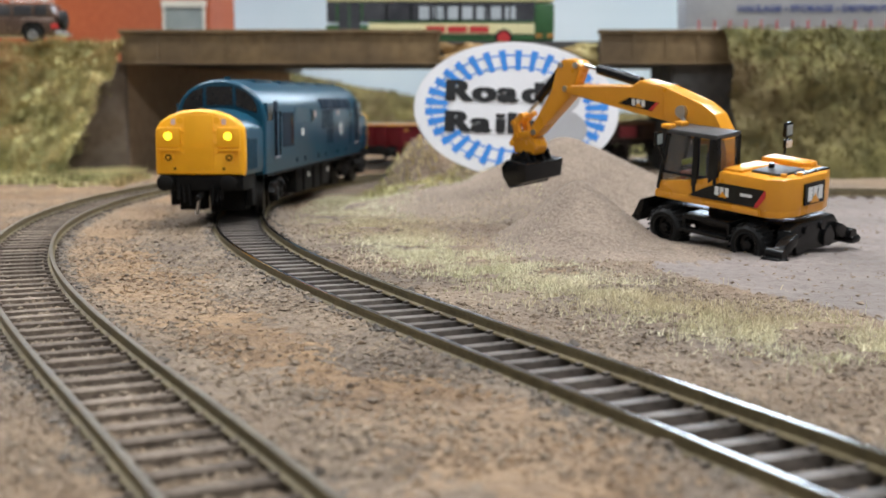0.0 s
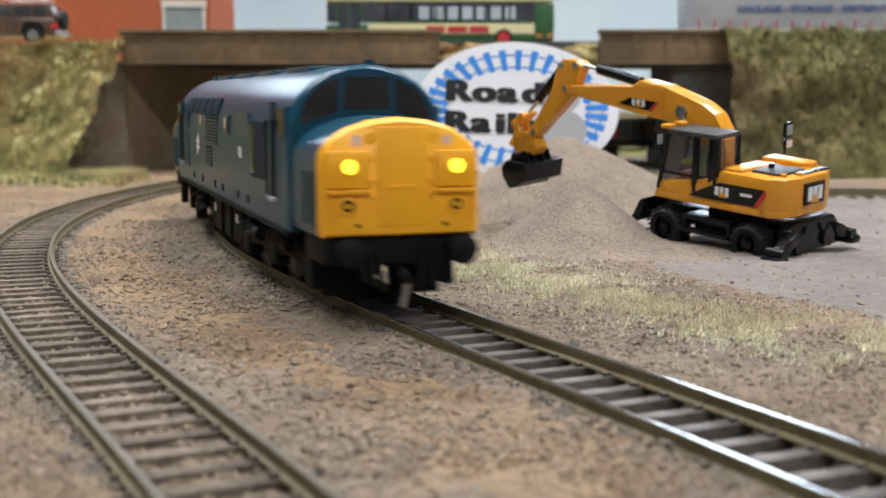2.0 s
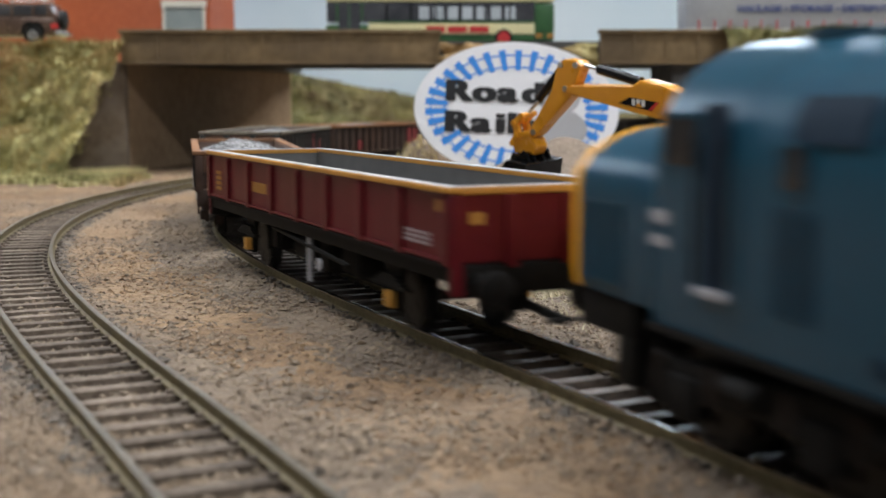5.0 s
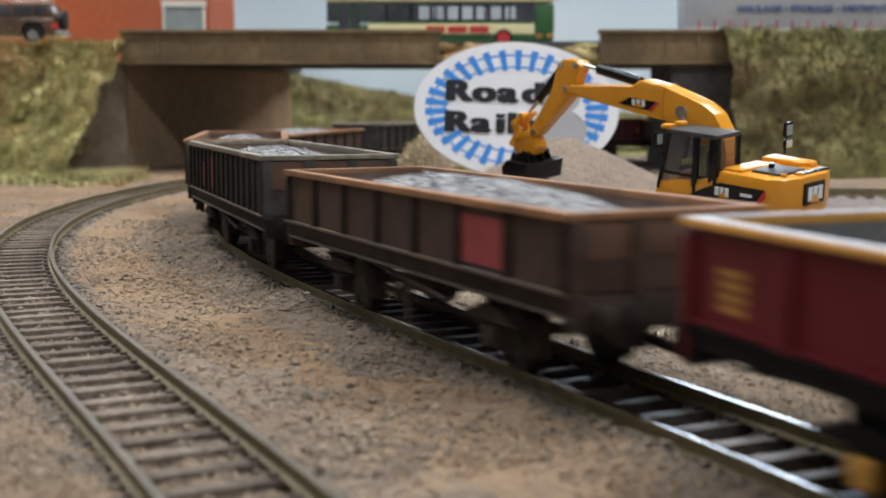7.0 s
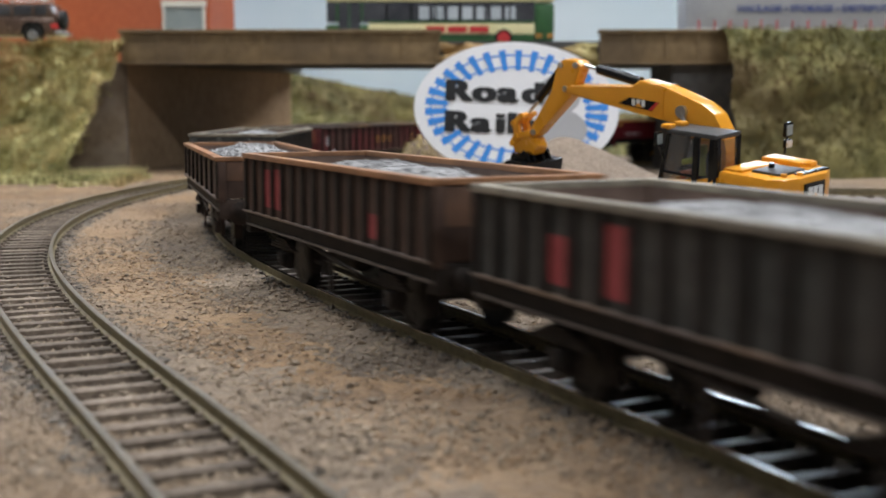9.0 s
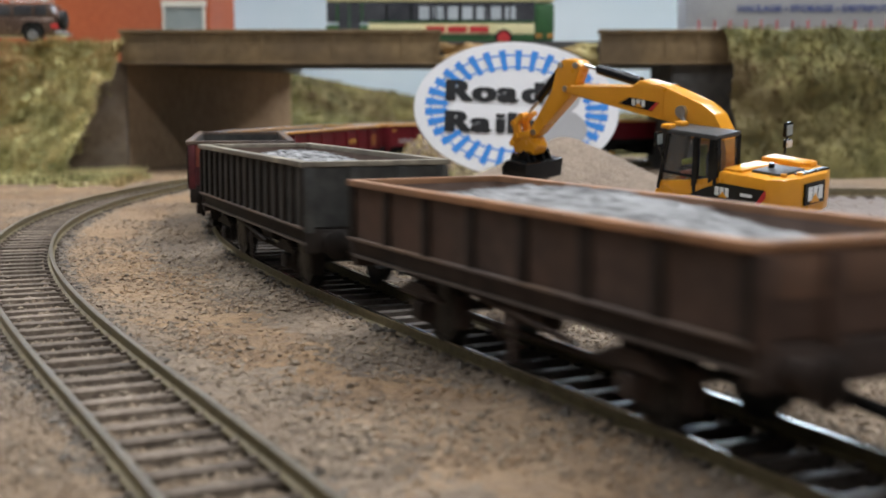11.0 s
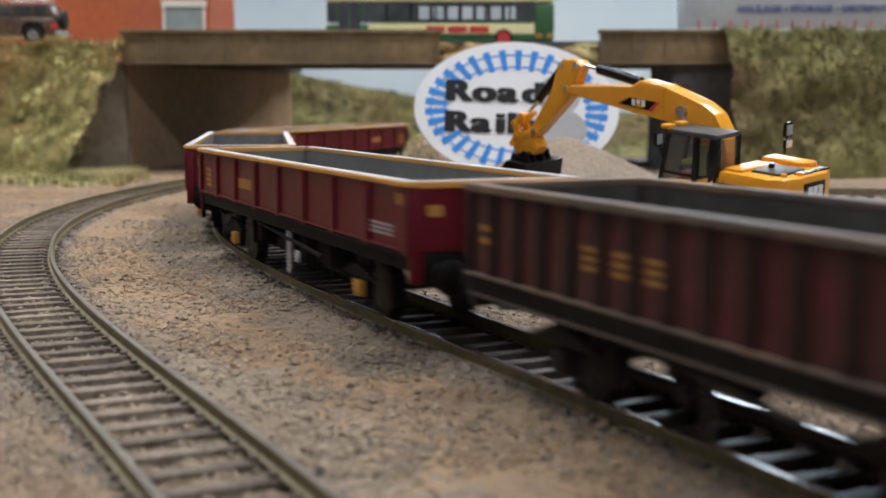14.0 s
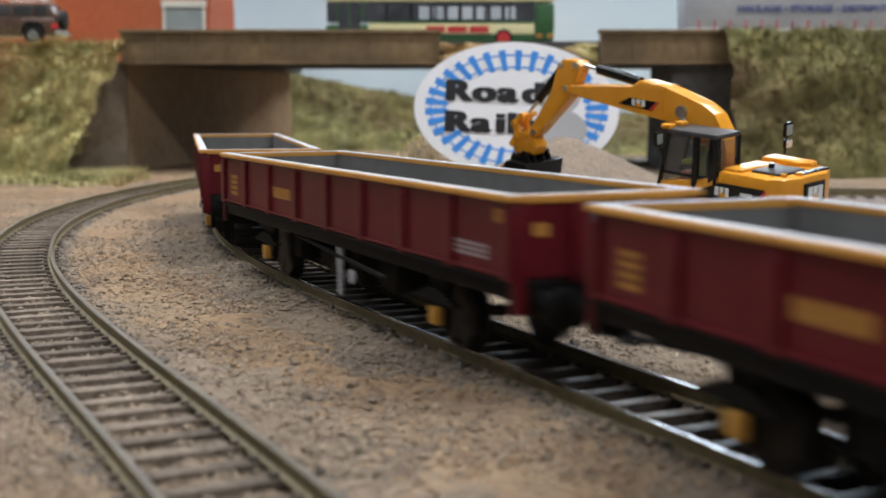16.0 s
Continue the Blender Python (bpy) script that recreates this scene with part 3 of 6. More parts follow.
# ---- bridge, banks, backdrop and the road above ----
def build_bridge():
    b = thing("road_bridge", "rust-brown girder road bridge on concrete abutments", "bridge")
    for x0, x1 in ((-207, -2), (101, 186)):
        g = box("girder", (x0, x1, 808, 813, 67, 87), M_GIRDER, b, "rusty plate girder with stiffeners", 0.4)
        box("top_flange", (x0 - 1, x1 + 1, 806, 815, 85.6, 88), M_GIRDER, g, bev=0.3)
        box("bottom_flange", (x0, x1, 806.5, 814.5, 66, 67.6), M_GIRDER, g, bev=0.3)
        n = max(3, int((x1 - x0) / 21))
        for i in range(n + 1):
            x = x0 + 1.2 + (x1 - x0 - 2.4) * i / n
            box("stiffener", (x - 0.7, x + 0.7, 806.6, 808.2, 67, 86), M_GIRDER, g)
    box("deck", (-209, 190, 818, 985, 67, 81), M_ROAD, b, "dark road deck")
    # Extra slab, added only to keep light off the far abutment.
    box("deck", (-250, -126, 986, 1125, 67, 81), M_ROAD, b, "added deck slab shading the far end of the abutment")
    bm = bmesh.new()
    slab(bm, [(-209, 815), (-136, 1120), (-150, 1120), (-240, 815)], "z", -5, 66.8)
    part("abutment", bm, M_CONC, b, "brown stained concrete abutment wall")
    bm = bmesh.new()
    loft(bm, [[(-207, 816, -5), (-207, 826, -5), (-207, 826, 68), (-207, 816, 68)], [(-238, 800, -5), (-238, 812, -5), (-226, 812, 66), (-226, 800, 66)], [(-262, 775, -5), (-262, 787, -5), (-236, 787, 56), (-236, 775, 56)]])
    part("wing_wall", bm, M_WING, b, "pale weathered concrete wing wall")
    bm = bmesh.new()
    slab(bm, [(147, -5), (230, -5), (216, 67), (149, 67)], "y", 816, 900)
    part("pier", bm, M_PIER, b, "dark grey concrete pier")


build_bridge()


def bank(name, corners, top, foot_y, head_y, x0, x1, label, seed, blade_n, skew=0, top_end=985, fall=0.0, moss=None):
    """An embankment: a rough slope from the foot up to the road, with its grass."""
    moss = moss or M_GRASS2
    xs, us = np.arange(x0, x1 + 0.1, 4.0), np.linspace(0, 1, 26)
    n = len(xs)
    verts = []

    def surf(x, u):
        y = foot_y + (head_y - foot_y) * u + 9 * bumps(x, u * 60, 0.03, seed)
        lump = 8.0 * bumps(x, u * 110, 0.05, seed + 6) * min(1, u * 5) * (1 if u < 0.9 else 0.4)
        y -= lump * 0.8
        z = lump * 0.5 - 5 + (top * (1 - fall * (x - x0) / (x1 - x0)) + 5) * (u ** 0.8) + 5 * bumps(x, u * 90, 0.035, seed + 2) * min(1, u * 4) * (1.0 if u < 0.93 else 0.5)
        return x + skew * u * (x - x0) / (x1 - x0) + 4 * bumps(u * 80, x, 0.04, seed + 4), y, z
    for u in us:
        for x in xs:
            verts.append(tuple(c * MM for c in surf(x, u)))
    for x in xs:
        verts.append((x * MM, top_end * MM, top * (1 - fall * (x - x0) / (x1 - x0)) * MM))
    rows = len(us) + 1
    faces = [(j * n + i, j * n + i + 1, (j + 1) * n + i + 1, (j + 1) * n + i) for j in range(rows - 1) for i in range(n - 1)]
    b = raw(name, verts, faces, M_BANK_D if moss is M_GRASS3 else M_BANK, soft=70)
    tagged(b, label, "embankment", kind="structure")
    rng = np.random.default_rng(int(seed * 10))
    roots = []
    for _ in range(blade_n * 2):
        x, u = x0 + (x1 - x0) * rng.random(), rng.random() ** 0.9
        roots.append(surf(x, u))
    blades("bank_grass", roots, 4.0, moss, "shaggy yellow-green static grass on the embankment", rng, lean=1.45, width=0.26)
    return b


bank("bank_west", None, 80, 735, 800, -440, -222, "steep grassy embankment beside the bridge", 1.3, 26000, skew=23)
def build_wall_tufts():
    """Grass creeping from the embankment over the foot and edge of the wing wall."""
    rng = np.random.default_rng(17)
    roots = []
    for _ in range(12000):
        f, g = rng.random(), rng.random() ** 2.2
        x, y = -262 + 55 * f, 774.5 + 40.5 * f
        z = -4 + 66 * g
        edge = 0.5 * (z + 4) / 62 + 0.42 + 0.14 * bumps(x, z, 0.06, 5.0)
        if f < edge and rng.random() < 1.0 - 1.1 * f:
            roots.append((x, y - 1.0, z))
    for _ in range(3000):
        x = -258 + 62 * rng.random()
        y = 770 + 41 * (x + 262) / 55 - 40 * rng.random() ** 1.5
        roots.append((x, y, -4.2))
    blades("wall_grass", roots, 5.0, M_GRASS2, "pale grass creeping over the wing wall", rng, lean=1.4, width=0.3)


build_wall_tufts()
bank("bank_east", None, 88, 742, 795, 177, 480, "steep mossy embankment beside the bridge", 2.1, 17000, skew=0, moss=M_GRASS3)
VERGE = bank("verge_bank", None, 15, 806, 818, -2, 102, "low grassy verge along the road", 3.4, 0, top_end=840)
VERGE.location.z = 63.5 * MM
# Far hills take the darker grass and earth: dim light in the colour.
bank("far_hill", None, 80, 1130, 1230, -200, 30, "olive hillside behind the bridge, coloured darker for dim light", 4.2, 8000, top_end=1290, fall=0.6, moss=M_GRASS3)
bank("far_hill_east", None, 30, 1050, 1150, 40, 420, "low hillside behind the bridge, coloured dark for dim light", 5.2, 5000, top_end=1290, moss=M_GRASS3)


def build_mound():
    xs, ys = np.arange(-48, 100, 2.5), np.arange(575, 700, 2.5)
    n = len(xs)

    def mz(x, y):
        z = -8.0
        for cx, cy, h, rx, ry in HEAPS[4:]:
            d = math.hypot((x - cx) / rx, (y - cy) / ry)
            z = max(z, -5 + h * math.cos(min(1.0, d) * math.pi / 2) - max(0, d - 1) * 8)
        return z + 1.6 * bumps(x, y, 0.06, 1.0)
    verts = [(x * MM, y * MM, mz(x, y) * MM) for y in ys for x in xs]
    faces = [(j * n + i, j * n + i + 1, (j + 1) * n + i + 1, (j + 1) * n + i) for j in range(len(ys) - 1) for i in range(n - 1)]
    tagged(raw("earth_mound", verts, faces, M_GROUND, soft=80), "small grass-tufted earth mound beside the inner track", "mound")
    rng = np.random.default_rng(6)
    roots = []
    for _ in range(9000):
        x, y = -45 + 140 * rng.random(), 578 + 118 * rng.random()
        if bumps(x, y, 0.07, 2.2) > -0.35:
            roots.append((x, y, mz(x, y) - 0.3))
    blades("mound_grass", roots, 3.6, M_GRASS2, "dry grass tufts on the mound", rng, lean=1.3, width=0.3)


build_mound()


def build_backdrop():
    b = box("backdrop", (-530, 1140, 1300, 1312, -7.5, 178), M_SKY)
    tagged(b, "pale blue painted sky backscene board", "backscene", kind="structure")
    s = box("table_edge", (-530, 1140, -430, 1312, -24, -7.5), M_HALLFLOOR)
    for lx, ly in ((-490, -390), (1100, -390), (-490, 1270), (1100, 1270)):
        box("table_leg", (lx - 25, lx + 25, ly - 25, ly + 25, -900, -24), M_HALLFLOOR, s)
    tagged(s, "dark baseboard under the layout", "baseboard", kind="structure")
    for name, dims in (("wall_north", (-3200, 3200, 3200, 3300, -900, 1900)), ("wall_south", (-3200, 3200, -3300, -3200, -900, 1900)), ("wall_east", (3200, 3300, -3300, 3300, -900, 1900)), ("wall_west", (-3300, -3200, -3300, 3300, -900, 1900))):
        tagged(box(name, dims, M_HALL), "plain painted hall wall", "wall", kind="structure")
    tagged(box("ceiling", (-3300, 3300, -3300, 3300, 1900, 2000), M_HALL), "plain painted hall ceiling", "ceiling", kind="structure")
    tagged(box("floor", (-3300, 3300, -3300, 3300, -1000, -900), M_HALLFLOOR), "brown vinyl hall floor", "floor", kind="structure")
    # First window makes the rail glints; the second is an unseen added glow.
    for k, (wx0, wx1) in enumerate(((560, 980), (-1700, -900))):
        w = tagged(new("window_%d" % (k + 1)), "bright daylit hall window with white frame", "window", kind="structure")
        wz0, wz1 = 640, 1250
        box("window_pane", (wx0, wx1, 3186, 3192, wz0, wz1), M_DAYLIGHT, w)
        for a, b, c, d in ((wx0 - 50, wx0, wz0 - 50, wz1 + 50), (wx1, wx1 + 50, wz0 - 50, wz1 + 50), (wx0, wx1, wz1, wz1 + 50), ((wx0 + wx1) / 2 - 20, (wx0 + wx1) / 2 + 20, wz0, wz1)):
            box("window_frame", (a, b, 3165, 3199, c, d), M_FRAME, w)
        box("window_sill", (wx0 - 60, wx1 + 60, 3130, 3199, wz0 - 80, wz0 - 50), M_FRAME, w)
    for lx, ly, lz, _w in LAMPS:
        t = thing("ceiling_light", "long lit ceiling light of the hall", "ceiling light", "hall lights")
        x, y, z = lx / MM, ly / MM, lz / MM
        box("housing", (x - 620, x + 620, y - 170, y + 170, z + 20, 1899), M_HALL, t)
        box("diffuser", (x - 600, x + 600, y - 150, y + 150, z, z + 19), M_DIFFUSER, t)


build_backdrop()


def build_brick_house():
    h = thing("brick_building", "orange brick building with a cream-framed window", "building")
    x0, x1, y0 = -520, -187, 1010
    box("wall", (x0, x1, y0, y0 + 120, 60, 260), M_BRICK, h, "orange brick-paper wall")
    for r in range(26):
        z = 72 + r * 5.2
        if z < 190:
            box("brick_course", (x0, x1 + 0.3, y0 - 0.25, y0 + 0.5, z, z + 4.4), M_BRICK, h)
    w = new("window")
    w.parent = h
    wx0, wx1, wz0, wz1 = -222, -192, 78, 117
    box("pane", (wx0, wx1, y0 - 1.2, y0 - 0.4, wz0, wz1), M_PANE, w)
    for d in ((wx0 - 2, wx0, wz0, wz1), (wx1, wx1 + 2, wz0, wz1), (wx0 - 3, wx1 + 3, wz1, wz1 + 5)):
        box("frame", (d[0], d[1], y0 - 2.5, y0, d[2], d[3]), M_FRAME, w)
    c = thing("parked_car", "small silver car parked by the brick building", "car")
    bm = bmesh.new()
    slab(bm, [(-212, 84.5), (-170, 84.5), (-170, 89), (-176, 90.5), (-183, 95), (-198, 95), (-206, 90.5), (-212, 89)], "y", 930, 950, 1.2)
    part("body", bm, M_TRAILER, c)
    for x in (-203, -178):
        rod("wheel", (x, 929, 87), (x, 933, 87), 3.0, M_TYRE, c)


def build_bus():
    b = thing("model_bus", "cream and dark green single-deck model bus with a red advert", "bus")
    x0, x1, y0, y1 = -83, 79, 895, 928
    z0 = 84
    box("skirt", (x0, x1 - 14, y0 + 0.4, y1 - 0.4, z0, z0 + 7), M_GREEN, b, bev=0.8)
    box("lower_panel", (x0 + 30, x1 - 14, y0, y1, z0 + 5.5, z0 + 14), M_CREAM, b, bev=0.5)
    box("front_panel", (x0, x0 + 30, y0, y1, z0 + 5.5, z0 + 12), M_GREEN, b, bev=0.5)
    box("rear_panel", (x1 - 14, x1, y0, y1, z0 + 1, z0 + 27), M_GREEN, b, "dark green bus rear", 1.5)
    box("window_band", (x0 + 0.6, x1 - 14, y0 + 0.6, y1 - 0.6, z0 + 14, z0 + 28), M_BUSGLASS, b)
    for i in range(8):
        xx = x0 + 8 + i * 17.5
        box("window_post", (xx - 0.7, xx + 0.7, y0 + 0.2, y0 + 1.2, z0 + 14, z0 + 28), M_BLACK if i > 1 else M_GREEN, b)
    # Pale panes on the near glass paint the light from the far side.
    for i in range(7):
        xx = x0 + 66 + i * 10.2
        box("see_through_pane", (xx, xx + 7.2, y0 + 0.3, y0 + 0.55, z0 + 16, z0 + 25), M_BUSLIT, b)
    box("waist_band", (x0 + 30, x1 - 14, y0 - 0.3, y0 + 0.6, z0 + 13.4, z0 + 14.8), M_GREEN, b)
    box("roof_panel", (x0, x1, y0, y1, z0 + 28, z0 + 41), M_CREAM, b, "cream bus roof", 2.5)
    box("door", (x0 + 9, x0 + 24, y0 - 0.3, y0 + 0.5, z0 + 3, z0 + 27), M_BUSGLASS, b)
    box("door_post", (x0 + 16, x0 + 17, y0 - 0.5, y0 + 0.4, z0 + 3, z0 + 27), M_GREEN, b)
    ad = box("advert", (-13, 34, y0 - 0.5, y0 + 0.2, z0 + 6.0, z0 + 12), M_CREAM, b)
    for i in range(3):
        box("advert_bar", (-12 + i * 15.4, 1.5 + i * 15.4, y0 - 0.8, y0 - 0.5, z0 + 6.6, z0 + 11.2), M_RED, ad)
    for x in (-50, 43):
        w = rod("wheel", (x, y0 - 0.6, z0 + 2.8), (x, y0 + 6, z0 + 2.8), 6.4, M_TYRE, b)
        rod("hub", (x, y0 - 1.0, z0 + 2.8), (x, y0 - 0.5, z0 + 2.8), 4.6, M_RED, w, "red wheel hub")
    for x in (66, 74):
        box("tail_lamp", (x, x + 4.5, y0 - 0.3, y0 + 0.3, z0 + 3, z0 + 6), M_LETTER, b)


def build_trailer():
    t = thing("lorry_trailer", "pale grey haulage trailer with navy lettering and red reflectors", "trailer")
    x0, x1, y0 = 174, 345, 905
    box("body", (x0, x1, y0, y0 + 33, 99, 150), M_TRAILER, t, bev=0.6)
    box("side_rail", (x0, x1, y0 - 0.6, y0 + 33.6, 96, 99), M_WHITE, t)
    for i in range(15):
        x = x0 + 9 + i * 11.2
        box("strap", (x, x + 1.0, y0 - 0.9, y0 - 0.5, 96.5, 105), M_RED, t)
    box("chassis", (x0 + 4, x1, y0 + 4, y0 + 29, 91, 96), M_BLACK, t)
    for x in (x0 + 30, x0 + 46, x0 + 62, x1 - 20):
        rod("wheel", (x, y0 + 0.5, 91), (x, y0 + 6, 91), 6.6, M_TYRE, t)
    letters("lettering", "HAULAGE \u2022 STORAGE \u2022 DISTRIBUTION", 4.3, M_NAVY, t, pose((x0 + 37) * MM, (y0 - 0.7) * MM, 111 * MM, 90, 0, 0), bold=0.25, width=1.12)
    t.location.z = -5.0 * MM


def build_jeep():
    j = thing("model_jeep", "bronze off-road model car with spare wheel and roof rack", "car")
    x0, x1, y0, y1 = -325, -255, 830, 856
    bm = bmesh.new()
    slab(bm, [(x0, 85), (x1, 85), (x1 + 0.5, 92), (x1 - 1, 97), (x0 + 22, 97), (x0 + 2, 95), (x0, 91)], "y", y0, y1, 1.2)
    part("body", bm, M_CAR, j)
    bm = bmesh.new()
    slab(bm, [(x0 + 19, 96.5), (x1 - 1, 96.5), (x1 - 3.5, 106.5), (x0 + 27, 106.5)], "y", y0 + 1.5, y1 - 1.5, 1.0)
    part("cabin", bm, M_CAR, j)
    for a, b in ((x0 + 28, x0 + 40), (x0 + 42, x0 + 54), (x0 + 56, x1 - 6)):
        box("side_window", (a, b, y0 + 1.2, y0 + 1.9, 98.3, 104.6), M_BUSGLASS, j, bev=0.3)
    for x in (x0 + 14, x1 - 15):
        bm = bmesh.new()
        lathe(bm, [(0, 3.5), (0, 5.6), (0.8, 6.4), (4.5, 6.4), (5.2, 5.5)], (x, y0 - 0.8, 85.8), (x, y1, 85.8))
        w = part("wheel", bm, M_TYRE, j)
        rod("hub", (x, y0 - 1.1, 85.8), (x, y0, 85.8), 3.4, M_STEEL, w)
        bm = bmesh.new()
        slab(bm, [(x - 8, 86), (x - 7, 91.5), (x - 4, 94), (x + 4, 94), (x + 7, 91.5), (x + 8, 86), (x + 6.8, 86), (x + 5, 91), (x, 92.4), (x - 5, 91), (x - 6.8, 86)], "y", y0 - 0.9, y0 + 1)
        part("wheel_arch", bm, M_BLACK, j)
    bm = bmesh.new()
    lathe(bm, [(0, 4), (0.4, 6.2), (3.8, 6.2), (4.4, 4)], (x1 + 0.6, (y0 + y1) / 2 - 4, 96), (x1 + 9, (y0 + y1) / 2 - 4, 96))
    part("spare_wheel", bm, M_TYRE, j, "black spare wheel on the tailgate")
    box("rear_bumper", (x1 - 1, x1 + 3, y0, y1, 86, 88.5), M_STEEL, j, bev=0.5)
    box("tail_lamp", (x1 - 3, x1 + 0.9, y0 - 0.3, y0 + 3, 90, 93), M_RED, j)
    for y in (y0 + 3, y1 - 3):
        rod("roof_rail", (x0 + 34, y, 109.5), (x1 - 8, y, 109.5), 0.45, M_STEEL, j)
    for x in (x0 + 34, x1 - 8):
        rod("roof_rail_bar", (x, y0 + 3, 109.5), (x, y1 - 3, 109.5), 0.45, M_STEEL, j)
        for y in (y0 + 3, y1 - 3):
            rod("roof_rail_foot", (x, y, 106), (x, y, 109.5), 0.45, M_STEEL, j)


build_brick_house()
build_bus()
build_trailer()
build_jeep()


# ---- the oval sign ----
def build_sign():
    s = thing("oval_sign", "white oval board with blue track ring and black wording", "sign")
    A, B, n = 49.0, 32.2, 96

    def ell(a, b, k=n):
        return [(a * math.cos(2 * math.pi * i / k), b * math.sin(2 * math.pi * i / k)) for i in range(k)]
    bm = bmesh.new()
    slab(bm, ell(A, B), "y", 0, 3.2, 0.0)
    board = part("board", bm, M_SIGN, s, soft=30)
    bm = bmesh.new()
    loft(bm, [[(x * 1.002, 0.25, z * 1.002) for x, z in ell(A, B)], [(x * 1.002, 3.3, z * 1.002) for x, z in ell(A, B)]], cap=False)
    part("edge", bm, M_SIGNEDGE, s)
    for a, b in ((41.5, 26.3), (35.2, 20.6)):
        bm = bmesh.new()
        o, i_ = ell(a, b), ell(a - 0.8, b - 0.8)
        for k in range(n):
            p = [o[k], o[(k + 1) % n], i_[(k + 1) % n], i_[k]]
            bm.faces.new([bm.verts.new((x * MM, -0.12 * MM, z * MM)) for x, z in p])
        part("printed_rail", bm, M_SIGNBLUE, board, soft=0)
    for k in range(34):
        t = 2 * math.pi * (k + 0.5) / 34
        c, sn = math.cos(t), math.sin(t)
        p0, p1 = Vector((33.0 * c, 18.6 * sn)), Vector((43.8 * c, 28.4 * sn))
        d = (p1 - p0).normalized()
        q = Vector((-d.y, d.x))
        bm = bmesh.new()
        pts = [p0 - q * 1.15, p0 + q * 1.15, p1 + q * 1.7, p1 - q * 1.7]
        slab(bm, [tuple(p) for p in pts], "y", -0.2, 0.0)
        part("printed_sleeper", bm, M_SIGNBLUE, board, soft=0)
    bm = bmesh.new()
    slab(bm, [(20 + 10.5 * math.cos(i / 28 * 6.283), 7.6 + 9.5 * math.sin(i / 28 * 6.283)) for i in range(28)], "y", -0.24, 0.0)
    slab(bm, [(20.5 + 13.5 * math.cos(i / 28 * 6.283), -8.8 + 9.5 * math.sin(i / 28 * 6.283)) for i in range(28)], "y", -0.27, 0.0)
    part("grey_emblem", bm, M_SIGNGREY, board, "pale grey printed emblem", soft=0)
    for word, z in (("Roads", 3.2), ("Rails", -11.6)):
        x = -34.2
        for ch in word:
            letters("letter", ch, 9.4, M_SIGNBLACK, board, pose(x * MM, -0.35 * MM, z * MM, 90, 0, 0), bold=0.28, depth=0.06, width=1.42, heavy=1.05)
            x += {"R": 13.2, "o": 12.2, "a": 11.4, "d": 12.4, "s": 10.0, "i": 5.6, "l": 5.8}[ch]
    s.matrix_basis = pose(35.2 * MM, 598 * MM, 38.8 * MM, -7, 2, 0)


build_sign()


# ---- the wheeled excavator ----
EX = 12.317


